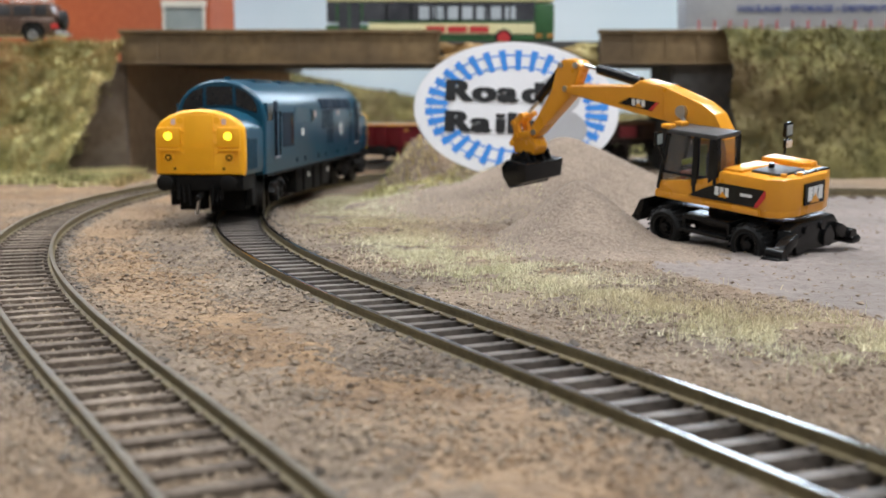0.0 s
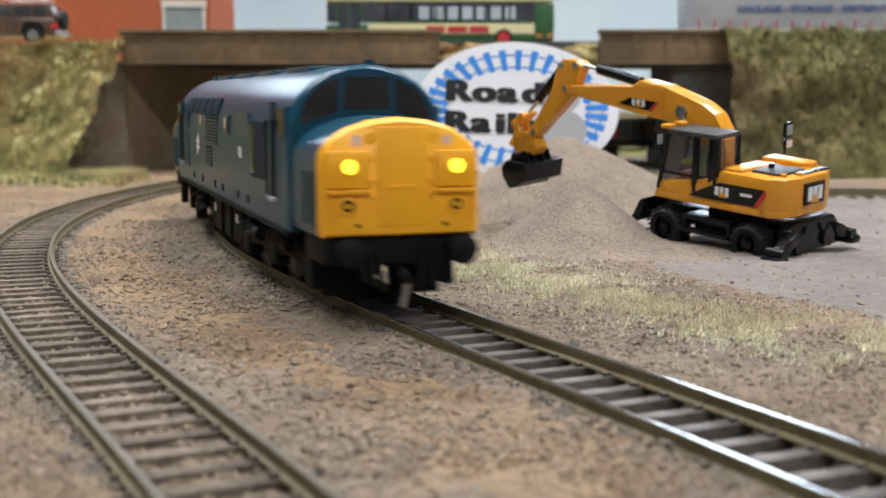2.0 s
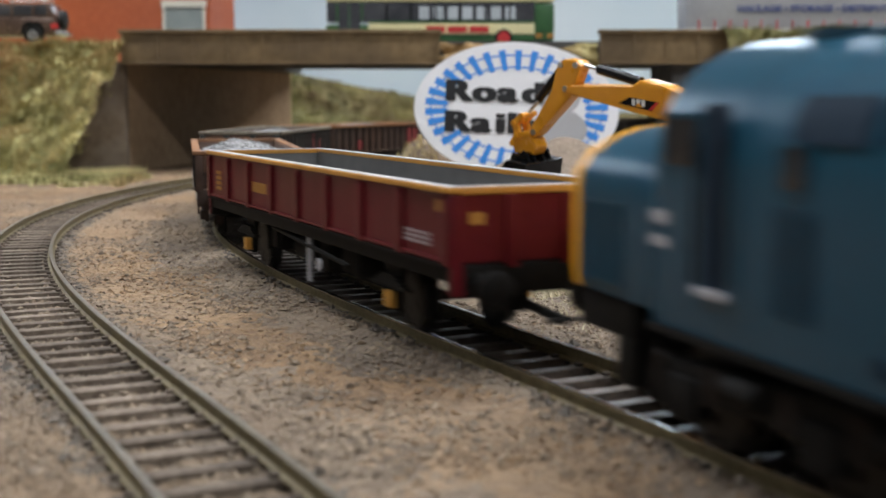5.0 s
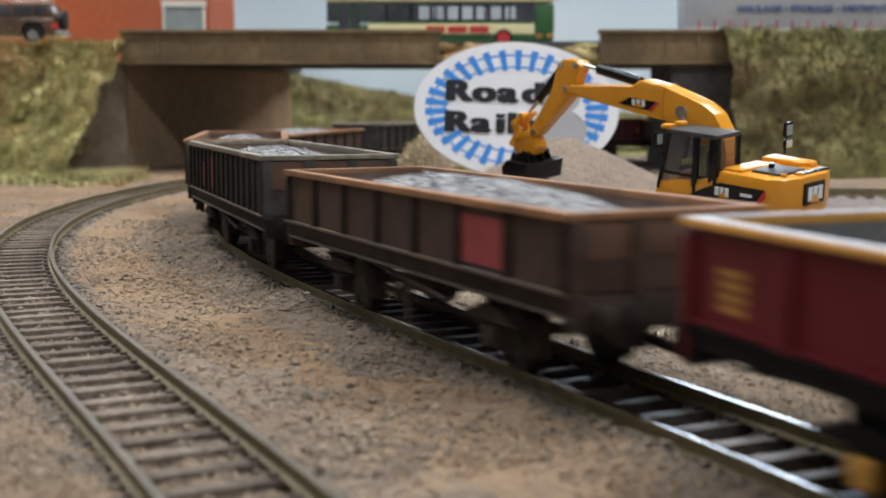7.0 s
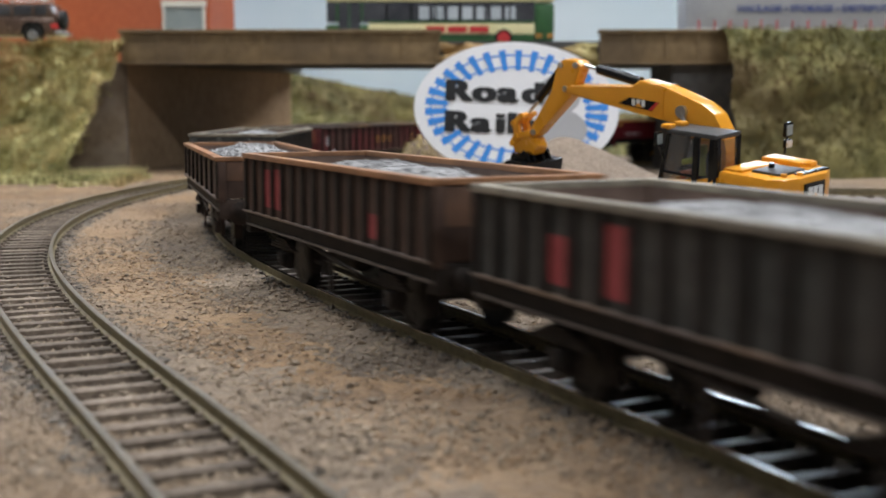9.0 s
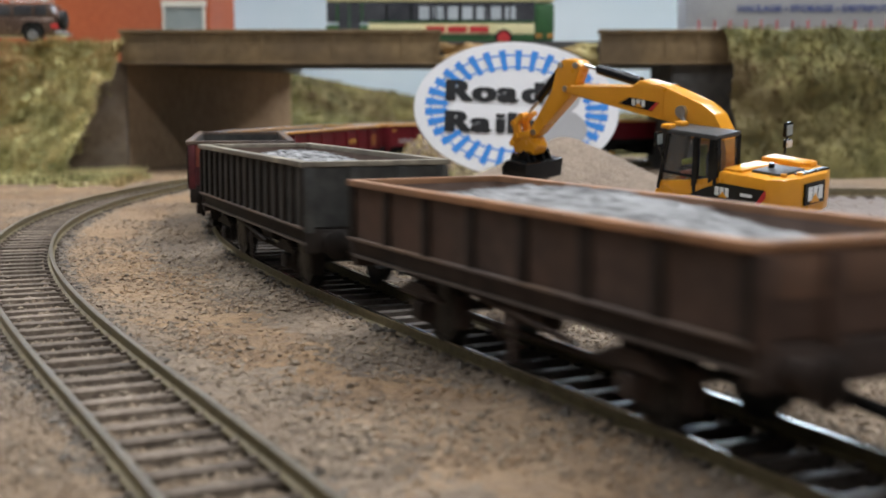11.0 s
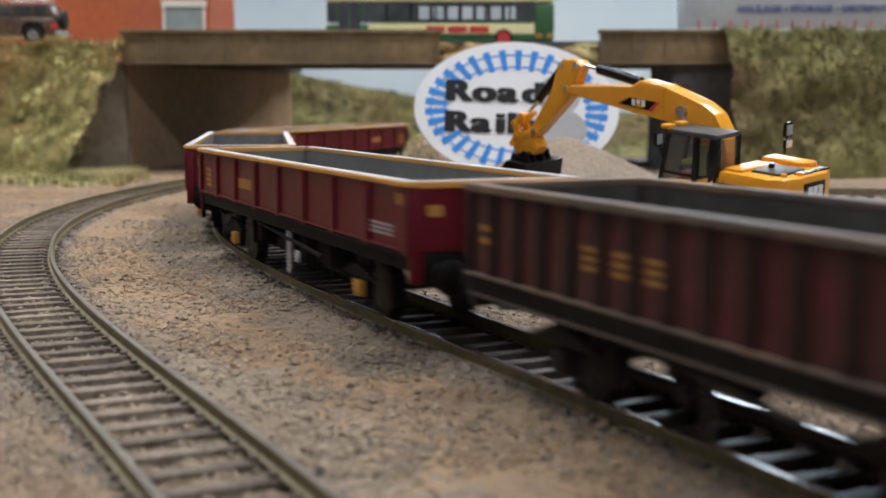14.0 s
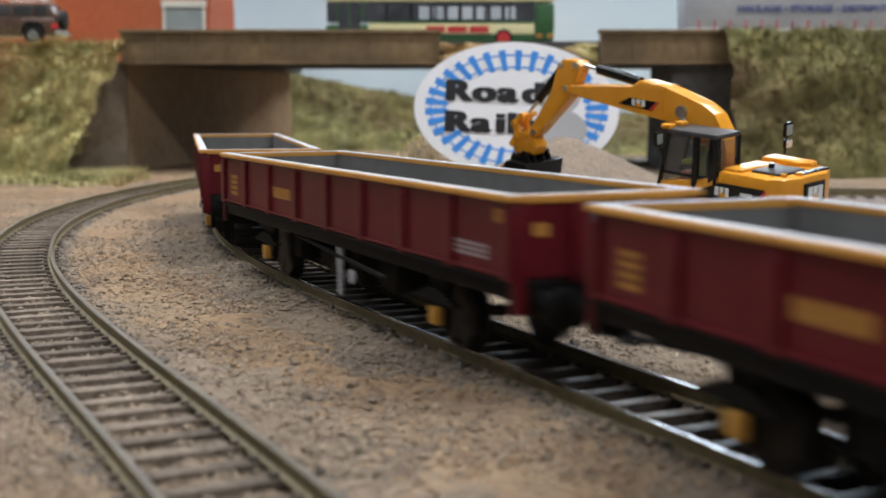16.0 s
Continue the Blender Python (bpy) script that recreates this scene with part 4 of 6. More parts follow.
def build_excavator():
    e = thing("wheeled_excavator", "yellow and black model wheeled excavator beside the sand pile", "excavator")

    def q(*v):
        return [c * EX for c in v]

    def ebox(name, d, m, parent=e, label="", bev=0.0):
        return box(name, q(*d), m, parent, label, bev * EX)

    def erod(name, a, b, r, m, parent=e, label="", n=12):
        return rod(name, q(*a), q(*b), r * EX, m, parent, label, n)

    def eslab(name, pts, y0, y1, m, parent=e, label="", bev=0.0, axis="y"):
        bm = bmesh.new()
        slab(bm, [(u * EX, v * EX) for u, v in pts], axis, y0 * EX, y1 * EX, bev * EX)
        return part(name, bm, m, parent, label)

    # undercarriage
    ch = eslab("chassis", [(-2.0, 0.55), (1.9, 0.55), (2.05, 0.75), (1.95, 1.0), (-1.9, 1.0), (-2.1, 0.8)], -0.5, 0.5, M_GLOSSBLK, bev=0.05)
    for sy in (-1, 1):
        eslab("side_step", [(-0.75, 0.55), (0.75, 0.55), (0.72, 0.65), (-0.72, 0.65)], sy * 1.22 - 0.12, sy * 1.22 + 0.12, M_GLOSSBLK, ch, bev=0.02)
        eslab("toolbox", [(-0.72, 0.88), (0.72, 0.88), (0.7, 1.0), (-0.7, 1.0)], min(sy * 0.5, sy * 1.25), max(sy * 0.5, sy * 1.25), M_GLOSSBLK, ch, bev=0.02)
        for x in (-0.7, 0.7):
            erod("step_strut", (x, sy * 1.2, 0.6), (x, sy * 1.2, 0.95), 0.05, M_GLOSSBLK, ch)
        eslab("tank", [(-0.55, 0.5), (0.55, 0.5), (0.55, 0.95), (-0.55, 0.95)], min(sy * 0.45, sy * 0.95), max(sy * 0.45, sy * 0.95), M_GLOSSBLK, ch, bev=0.05)
    for x in (-1.3, 1.3):
        erod("axle", (x, -0.9, 0.525), (x, 0.9, 0.525), 0.13, M_GLOSSBLK, ch)
        for sy in (-1, 1):
            bm = bmesh.new()
            prof = [(0.26, 0.12), (0.26, 0.31), (0.02, 0.33), (0.0, 0.42), (0.05, 0.49), (0.12, 0.525), (0.50, 0.525), (0.57, 0.48), (0.6, 0.32)]
            lathe(bm, [(h * EX, r * EX) for h, r in prof], q(x, sy * 1.30, 0.525), q(x, 0, 0.525), 36)
            w = part("wheel", bm, M_TYRE, e, "black rubber tyre and rim", soft=35)
            bm = bmesh.new()
            for i in range(26):
                t = 2 * math.pi * i / 26
                c, s = math.cos(t), math.sin(t)
                off = 0.03 if i % 2 else -0.03
                p = Vector(q(x + 0.535 * c, sy * (1.0 + off), 0.525 + 0.535 * s))
                cyl(bm, p + Vector((0, sy * 0.27 * EX, 0)), p - Vector((0, sy * 0.27 * EX, 0)), 0.035 * EX, 5)
            part("tread", bm, M_TYRE, w, soft=0)
            bm = bmesh.new()
            lathe(bm, [(h * EX, r * EX) for h, r in ((0.25, 0.335), (0.01, 0.335), (0.0, 0.30), (0.16, 0.27), (0.19, 0.2), (0.17, 0.13), (0.05, 0.12), (0.03, 0.06))], q(x, sy * 1.30, 0.525), q(x, 0, 0.525), 24)
            part("rim", bm, M_GLOSSBLK, w, "gloss black rim", soft=30)
    blade = eslab("dozer_blade", [(2.15, 1.15), (2.0, 1.2), (2.05, 0.9), (2.2, 0.55), (2.55, 0.42), (2.6, 0.5), (2.35, 0.7)], -1.25, 1.25, M_GLOSSBLK, bev=0.02)
    for sy in (-0.45, 0.45):
        erod("blade_arm", (1.5, sy, 0.8), (2.15, sy, 0.85), 0.1, M_GLOSSBLK, blade)
    # rear stabilisers
    st = eslab("stabiliser_beam", [(-1.3, 0.35), (0.75, 0.35), (1.05, 0.55), (0.95, 1.0), (0.6, 1.15), (-0.9, 1.15), (-1.15, 0.9)], -2.35, -1.95, M_GLOSSBLK, bev=0.05, axis="x")
    for sy in (-1, 1):
        eslab("stabiliser_leg", [(sy * 0.8, 0.72), (sy * 1.2, 0.5), (sy * 1.52, 0.42), (sy * 1.6, 0.52), (sy * 1.5, 0.68), (sy * 1.2, 0.84), (sy * 0.85, 0.98)], -2.5, -2.2, M_GLOSSBLK, st, bev=0.07, axis="x")
        eslab("stabiliser_pad", [(-2.62, 0.30), (-2.05, 0.30), (-2.0, 0.38), (-2.1, 0.50), (-2.55, 0.52), (-2.66, 0.42)], sy * 1.6 - 0.2, sy * 1.6 + 0.2, M_GLOSSBLK, st, bev=0.07)
        erod("stabiliser_knuckle", (-2.58, sy * 1.52, 0.56), (-2.1, sy * 1.52, 0.56), 0.14, M_GLOSSBLK, st)
        erod("beam_lobe", (-2.44, sy * 0.62, 0.62), (-2.0, sy * 0.62, 0.62), 0.24, M_GLOSSBLK, st, n=18)
        for k in range(3):
            erod("pin_head", (-2.42, sy * (0.35 + 0.35 * k), 0.95 - 0.15 * k), (-2.34, sy * (0.35 + 0.35 * k), 0.95 - 0.15 * k), 0.1, M_GLOSSBLK, st)
        erod("stabiliser_ram", (-2.2, sy * 0.5, 1.05), (-2.3, sy * 1.5, 0.55), 0.09, M_GLOSSBLK, st)
    erod("slew_ring", (-0.1, 0, 1.0), (-0.1, 0, 1.3), 0.75, M_GLOSSBLK, e, n=28)
    # upper structure
    up = eslab("deck_skirt", [(1.68, -0.15), (1.68, 1.22), (-1.6, 1.28), (-1.6, -1.28), (0.6, -1.28), (0.7, -0.2)], 1.30, 1.50, M_CATYEL, bev=0.05, axis="z")
    hood = eslab("engine_hood", [(-0.30, -1.22), (-0.30, 1.25), (-1.75, 1.25), (-2.12, 1.02), (-2.28, 0.55), (-2.3, -0.55), (-2.12, -1.02), (-1.75, -1.22)], 1.42, 2.28, M_CATYEL, label="rounded yellow engine cover and counterweight", bev=0.15, axis="z")
    eslab("counterweight_base", [(-1.5, -1.18), (-1.5, 1.2), (-1.78, 1.2), (-2.1, 0.98), (-2.24, 0.52), (-2.26, -0.52), (-2.1, -0.98), (-1.78, -1.18)], 1.28, 1.5, M_CATYEL, hood, bev=0.05, axis="z")
    eslab("hood_hump", [(-0.35, -1.15), (-0.35, -0.55), (-1.5, -0.5), (-1.75, -0.7), (-1.7, -1.08)], 2.24, 2.40, M_CATYEL, hood, bev=0.06, axis="z")
    ebox("hood_ridge", (-0.95, -0.4, -0.3, 1.1, 2.26, 2.34), M_CATYEL, hood, bev=0.03)
    ebox("air_grille", (-1.9, -1.05, -0.2, 0.85, 2.27, 2.345), M_CABROOF, hood, "black mesh grille", 0.02)
    for i in range(6):
        ebox("grille_bar", (-2.15 + i * 0.03, -2.13 + i * 0.03, -0.9 + i * 0.02, 0.4, 2.27, 2.32), M_GLOSSBLK, hood)
    erod("exhaust", (-1.25, 0.3, 2.3), (-1.25, 0.3, 2.47), 0.08, M_GLOSSBLK, hood)
    for x, y in ((-1.95, 0.8), (-2.1, 0.35)):
        erod("lifting_eye", (x, y, 2.26), (x, y, 2.36), 0.08, M_CATYEL, hood)
    # side band with plain emblem
    for sy in (1,):
        band = eslab("side_band", [(0.55, 1.52), (0.25, 1.68), (-0.1, 1.85), (-0.42, 1.98), (-1.72, 1.98), (-1.72, 1.78), (-1.5, 1.52)], 1.25, 1.275, M_GLOSSBLK, label="black band on the engine cover")
        eslab("red_slash", [(-1.45, 1.52), (-1.56, 1.52), (-1.78, 1.80), (-1.78, 1.97), (-1.74, 1.97)], 1.27, 1.285, M_RED, band)
        for k in range(3):
            eslab("emblem_bar", [(-0.29 - k * 0.15, 1.66), (-0.40 - k * 0.15, 1.66), (-0.40 - k * 0.15, 1.88), (-0.29 - k * 0.15, 1.88)], 1.28, 1.29, M_WHITE, band)
        eslab("emblem_triangle", [(-0.40, 1.63), (-0.66, 1.63), (-0.53, 1.77)], 1.29, 1.297, M_CATYEL, band)
        eslab("type_bar", [(-1.05, 1.74), (-1.4, 1.74), (-1.4, 1.82), (-1.05, 1.82)], 1.28, 1.29, M_WHITE, band)
    plate = ebox("rear_plate", (-2.345, -2.27, -0.42, 0.42, 1.56, 2.1), M_GLOSSBLK, e, "black emblem plate", 0.01)
    for k in range(3):
        ebox("emblem_bar", (-2.36, -2.34, -0.30 + k * 0.22, -0.12 + k * 0.22, 1.66, 2.0), M_WHITE, plate)
    eslab("emblem_triangle", [(-0.17, 1.6), (0.21, 1.6), (0.02, 1.82)], -2.37, -2.355, M_CATYEL, plate, axis="x")
    # cab
    cab = eslab("cab_base", [(1.62, 1.45), (1.55, 1.75), (0.25, 1.95), (-0.3, 2.12), (-0.3, 1.45)], 0.25, 1.22, M_CATYEL, label="yellow lower cab panel", bev=0.03)
    ebox("cab_floor", (-0.3, 1.5, 0.3, 1.2, 1.45, 1.55), M_GLOSSBLK, cab)
    post = [((1.58, 1.55), (1.28, 3.0)), ((0.42, 1.6), (0.38, 3.05)), ((-0.22, 1.9), (-0.2, 3.08))]
    for y in (0.30, 1.19):
        for (xa, za), (xb, zb) in post:
            erod("cab_post", (xa, y, za), (xb, y, zb), 0.065, M_GLOSSBLK, cab, n=8)
        erod("cab_rail", (1.5, y, 2.0), (0.42, y, 2.0), 0.035, M_GLOSSBLK, cab, n=8)
    eslab("cab_pillar", [(-0.02, 1.9), (-0.02, 3.05), (-0.28, 3.08), (-0.32, 2.1)], 1.12, 1.24, M_GLOSSBLK, cab, bev=0.02)
    eslab("cab_pillar", [(0.50, 1.75), (0.46, 3.05), (0.30, 3.05), (0.32, 1.85)], 1.14, 1.245, M_GLOSSBLK, cab, bev=0.02)
    eslab("side_pane", [(1.5, 1.8), (1.24, 2.98), (0.5, 3.0), (0.5, 1.7)], 1.185, 1.2, M_CABGLASS, cab)
    eslab("side_pane", [(0.3, 1.9), (0.3, 3.0), (0.0, 3.0), (0.0, 2.0)], 1.185, 1.2, M_CABGLASS, cab)
    ebox("rear_pane", (-0.26, -0.24, 0.36, 1.12, 2.15, 3.0), M_CABGLASS, cab)
    for y in (0.3, 1.14):
        erod("rear_post", (-0.26, y, 2.1), (-0.24, y, 3.08), 0.06, M_GLOSSBLK, cab, n=8)
    bm = bmesh.new()
    loft(bm, [[Vector(q(*v)) for v in ((1.58, 0.32, 1.6), (1.58, 1.18, 1.6), (1.3, 1.18, 2.98), (1.3, 0.32, 2.98))], [Vector(q(*v)) for v in ((1.565, 0.32, 1.6), (1.565, 1.18, 1.6), (1.285, 1.18, 2.98), (1.285, 0.32, 2.98))]])
    part("windscreen", bm, M_CABGLASS, cab)
    eslab("cab_roof", [(1.36, 0.24), (1.36, 1.26), (-0.28, 1.26), (-0.28, 0.24)], 3.02, 3.16, M_CABROOF, cab, "worn dark grey cab roof", 0.05, axis="z")
    for y in (1.15, 0.62):
        ebox("work_lamp", (1.2, 1.5, y - 0.14, y + 0.14, 3.14, 3.26), M_CATYEL, cab, bev=0.04)
    ebox("seat", (0.15, 0.7, 0.5, 1.0, 1.6, 2.0), M_GLOSSBLK, cab, bev=0.06)
    ebox("seat_back", (0.1, 0.25, 0.5, 1.0, 1.95, 2.65), M_GLOSSBLK, cab, bev=0.06)
    ebox("console", (0.8, 1.0, 0.5, 1.05, 1.55, 2.05), M_ORANGE, cab, bev=0.04)
    for a, b, sx in (((1.4, 1.24, 2.35), (1.45, 1.42, 2.75), 0.09), ((-0.75, -1.0, 2.45), (-0.78, -1.05, 2.95), 0.1)):
        m = erod("mirror_arm", a, b, 0.03, M_GLOSSBLK, e)
        ebox("mirror", (b[0] - 0.05, b[0] + 0.05, b[1] - sx * 1.6, b[1] + sx * 1.6, b[2] - 0.05, b[2] + 0.32), M_GLOSSBLK, m, bev=0.03)
        if a[1] < 0:
            ebox("mirror", (b[0] - 0.06, b[0] + 0.04, b[1] - 0.15, b[1] + 0.15, b[2] - 0.34, b[2] - 0.12), M_GLOSSBLK, m, bev=0.03)
            ebox("mirror_glass", (b[0] - 0.075, b[0] - 0.058, b[1] - 0.12, b[1] + 0.12, b[2] - 0.32, b[2] - 0.14), M_FRAME, m)
        ebox("mirror_glass", (b[0] - 0.065, b[0] - 0.048, b[1] - sx * 1.2, b[1] + sx * 1.2, b[2], b[2] + 0.27), M_PANE, m)
    # boom, stick and bucket
    y0, y1 = -0.42, 0.12
    boom = eslab("boom", [(0.25, 2.0), (0.9, 2.0), (1.05, 2.5), (1.51, 2.98), (1.81, 3.06), (3.63, 3.25), (5.96, 3.5), (6.15, 3.62), (5.78, 3.76), (3.44, 3.87), (3.25, 4.11), (3.05, 4.12), (2.39, 4.02), (1.62, 3.82), (1.1, 3.69), (0.68, 3.45), (0.4, 3.05), (0.25, 2.5)], y0, y1, M_CATYEL, label="cranked yellow boom", bev=0.045)
    eslab("boom_emblem", [(3.95, 3.42), (2.75, 3.32), (2.5, 3.58), (3.55, 3.62)], y1, y1 + 0.012, M_GLOSSBLK, boom)
    eslab("red_slash", [(2.72, 3.34), (2.86, 3.34), (2.6, 3.58), (2.5, 3.58)], y1 + 0.01, y1 + 0.022, M_RED, boom)
    for k in range(3):
        eslab("emblem_bar", [(3.45 - k * 0.17, 3.42), (3.33 - k * 0.17, 3.41), (3.33 - k * 0.17, 3.59), (3.45 - k * 0.17, 3.60)], y1 + 0.01, y1 + 0.02, M_WHITE, boom)
    eslab("emblem_triangle", [(3.33, 3.40), (3.06, 3.38), (3.2, 3.5)], y1 + 0.02, y1 + 0.028, M_CATYEL, boom)
    eslab("boom_rib", [(2.36, 3.2), (2.40, 3.2), (2.40, 3.98), (2.36, 3.98)], y1, y1 + 0.02, M_CATYEL, boom)
    erod("pivot_boss", (1.71, y0 - 0.1, 3.42), (1.71, y1 + 0.1, 3.42), 0.17, M_STEEL, boom, "steel pivot pin", 18)
    erod("boom_ram", (1.71, y1 + 0.05, 3.42), (1.4, y1 + 0.05, 2.6), 0.07, M_STEEL, boom)
    stick = eslab("stick", [(6.34, 4.34), (6.1, 4.47), (5.6, 4.47), (5.42, 4.32), (5.82, 3.40), (7.15, 2.15), (7.38, 1.98), (7.56, 2.1), (7.34, 2.41), (6.51, 3.52), (6.38, 4.15)], -0.36, 0.08, M_CATYEL, label="yellow dipper stick", bev=0.04)
    for x, z in ((6.2, 4.3), (5.62, 4.34), (6.0, 3.63), (7.3, 2.2)):
        erod("pin", (x, -0.4, z), (x, 0.12, z), 0.09, M_STEEL, stick)
    erod("stick_ram_rod", (5.6, -0.15, 4.34), (4.86, -0.15, 4.25), 0.055, M_STEEL, stick)
    erod("stick_ram", (4.92, -0.15, 4.26), (3.37, -0.15, 4.03), 0.15, M_GLOSSBLK, stick, n=18)
    erod("bucket_ram", (6.29, -0.15, 4.25), (7.3, -0.15, 3.17), 0.13, M_GLOSSBLK, stick, n=18)
    erod("bucket_ram_rod", (7.25, -0.15, 3.2), (7.72, -0.15, 2.71), 0.05, M_STEEL, stick)
    for yy in (-0.38, 0.02):
        eslab("link", [(7.72, 2.75), (7.85, 2.72), (8.2, 2.42), (8.05, 2.1), (8.28, 1.75), (8.1, 1.66), (7.85, 1.95), (7.82, 2.12), (7.95, 2.4), (7.65, 2.6)], yy, yy + 0.12, M_CATYEL, stick, "yellow bucket linkage", 0.02)
        eslab("link_bar", [(7.9, 2.15), (7.42, 2.22), (7.38, 2.05), (7.85, 1.95)], yy, yy + 0.12, M_CATYEL, stick, bev=0.02)
    for x, z in ((8.1, 2.4), (7.98, 2.02), (8.15, 1.76), (7.75, 2.66)):
        erod("pin", (x, -0.45, z), (x, 0.18, z), 0.085, M_CATYEL, stick)
    eslab("quick_hitch", [(7.3, 2.0), (7.6, 2.05), (8.2, 1.72), (8.1, 1.5), (7.7, 1.35), (7.3, 1.5), (7.15, 1.75)], -0.4, 0.1, M_CATYEL, stick, bev=0.04)
    bucket = eslab("bucket", [(7.05, 1.30), (7.9, 1.34), (8.12, 1.08), (8.05, 0.78), (7.82, 0.56), (7.76, 0.62), (7.95, 0.82), (8.0, 1.06), (7.84, 1.24), (7.07, 1.21)], -0.95, 0.62, M_GLOSSBLK, label="gloss black digging bucket", bev=0.02)
    for yy in (-0.97, 0.58):
        eslab("bucket_side", [(7.05, 1.30), (7.9, 1.34), (8.12, 1.08), (8.05, 0.78), (7.82, 0.56), (7.15, 0.80)], yy, yy + 0.06, M_GLOSSBLK, bucket, bev=0.015)
    eslab("bucket_back", [(7.05, 1.30), (7.11, 1.28), (7.2, 0.84), (7.80, 0.58), (7.76, 0.52), (7.12, 0.76)], -0.95, 0.62, M_GLOSSBLK, bucket, bev=0.01)
    for yy in (-0.6, -0.35, 0.05, 0.3):
        eslab("bucket_lug", [(7.2, 1.26), (7.35, 1.58), (7.5, 1.64), (7.65, 1.44), (7.95, 1.54), (8.05, 1.3), (7.8, 1.26)], yy - 0.05, yy + 0.05, M_GLOSSBLK, bucket, bev=0.02)
    eslab("bucket_lip", [(7.70, 0.50), (7.84, 0.56), (7.86, 0.62), (7.72, 0.58)], -0.99, 0.66, M_GLOSSBLK, bucket)
    # plain toy figure on the seat
    bm = bmesh.new()
    cyl(bm, q(0.45, 0.78, 1.95), q(0.5, 0.78, 2.5), 0.2 * EX, 14, 0.16 * EX)
    cyl(bm, q(0.5, 0.95, 2.42), q(0.95, 0.98, 2.28), 0.08 * EX, 10)
    cyl(bm, q(0.5, 0.6, 2.42), q(0.95, 0.6, 2.28), 0.08 * EX, 10)
    cyl(bm, q(0.5, 0.78, 2.52), q(0.52, 0.78, 2.76), 0.13 * EX, 12)
    fig = part("toy_figure", bm, M_HIVIS)
    place = Matrix.Translation((94.03 * MM, 400.6 * MM, -4.0 * MM)) @ (Matrix.Rotation(2.296, 4, "Z") @ Matrix.Rotation(-0.0976, 4, "Y") @ Matrix.Rotation(-0.1052, 4, "X"))
    e.matrix_basis = place
    fig.matrix_basis = place
    tagged(fig, "plain yellow toy driver figure in the cab", "toy figure")


build_excavator()


# ---- rolling stock ----
def wheelset_mesh(r, steel=M_WHEEL):
    bm = bmesh.new()
    cyl(bm, (0, -8, 0), (0, 8, 0), 1.1, 10)
    for sy in (-1, 1):
        lathe(bm, [(0, 1.2), (0, r - 1.6), (0.3, r - 1.2), (0, r - 1.0), (0, r), (2.2, r), (2.3, r + 0.9), (2.9, r + 0.9), (3.0, r - 1.5), (2.6, 1.2)], (0, sy * 10.0, 0), (0, 0, 0), 26)
        for i in range(4):
            t = math.pi / 4 + i * math.pi / 2
            cyl(bm, (math.cos(t) * r * 0.55, sy * 10.15, math.sin(t) * r * 0.55), (math.cos(t) * r * 0.55, sy * 9.6, math.sin(t) * r * 0.55), 0.9, 6)
    bmesh.ops.recalc_face_normals(bm, faces=bm.faces)
    me = bpy.data.meshes.new("wheelset")
    bm.to_mesh(me)
    bm.free()
    me.materials.append(steel)
    smooth(me, 35)
    return me


WHEELS = {7.0: wheelset_mesh(7.0), 6.2: wheelset_mesh(6.2)}
ROLLERS = []


def wheelset(parent, x, r):
    w = new("wheelset", WHEELS[r])
    w.parent = parent
    w.location = (x * MM, 0, r * MM)
    ROLLERS.append((w, x, r))
    return w


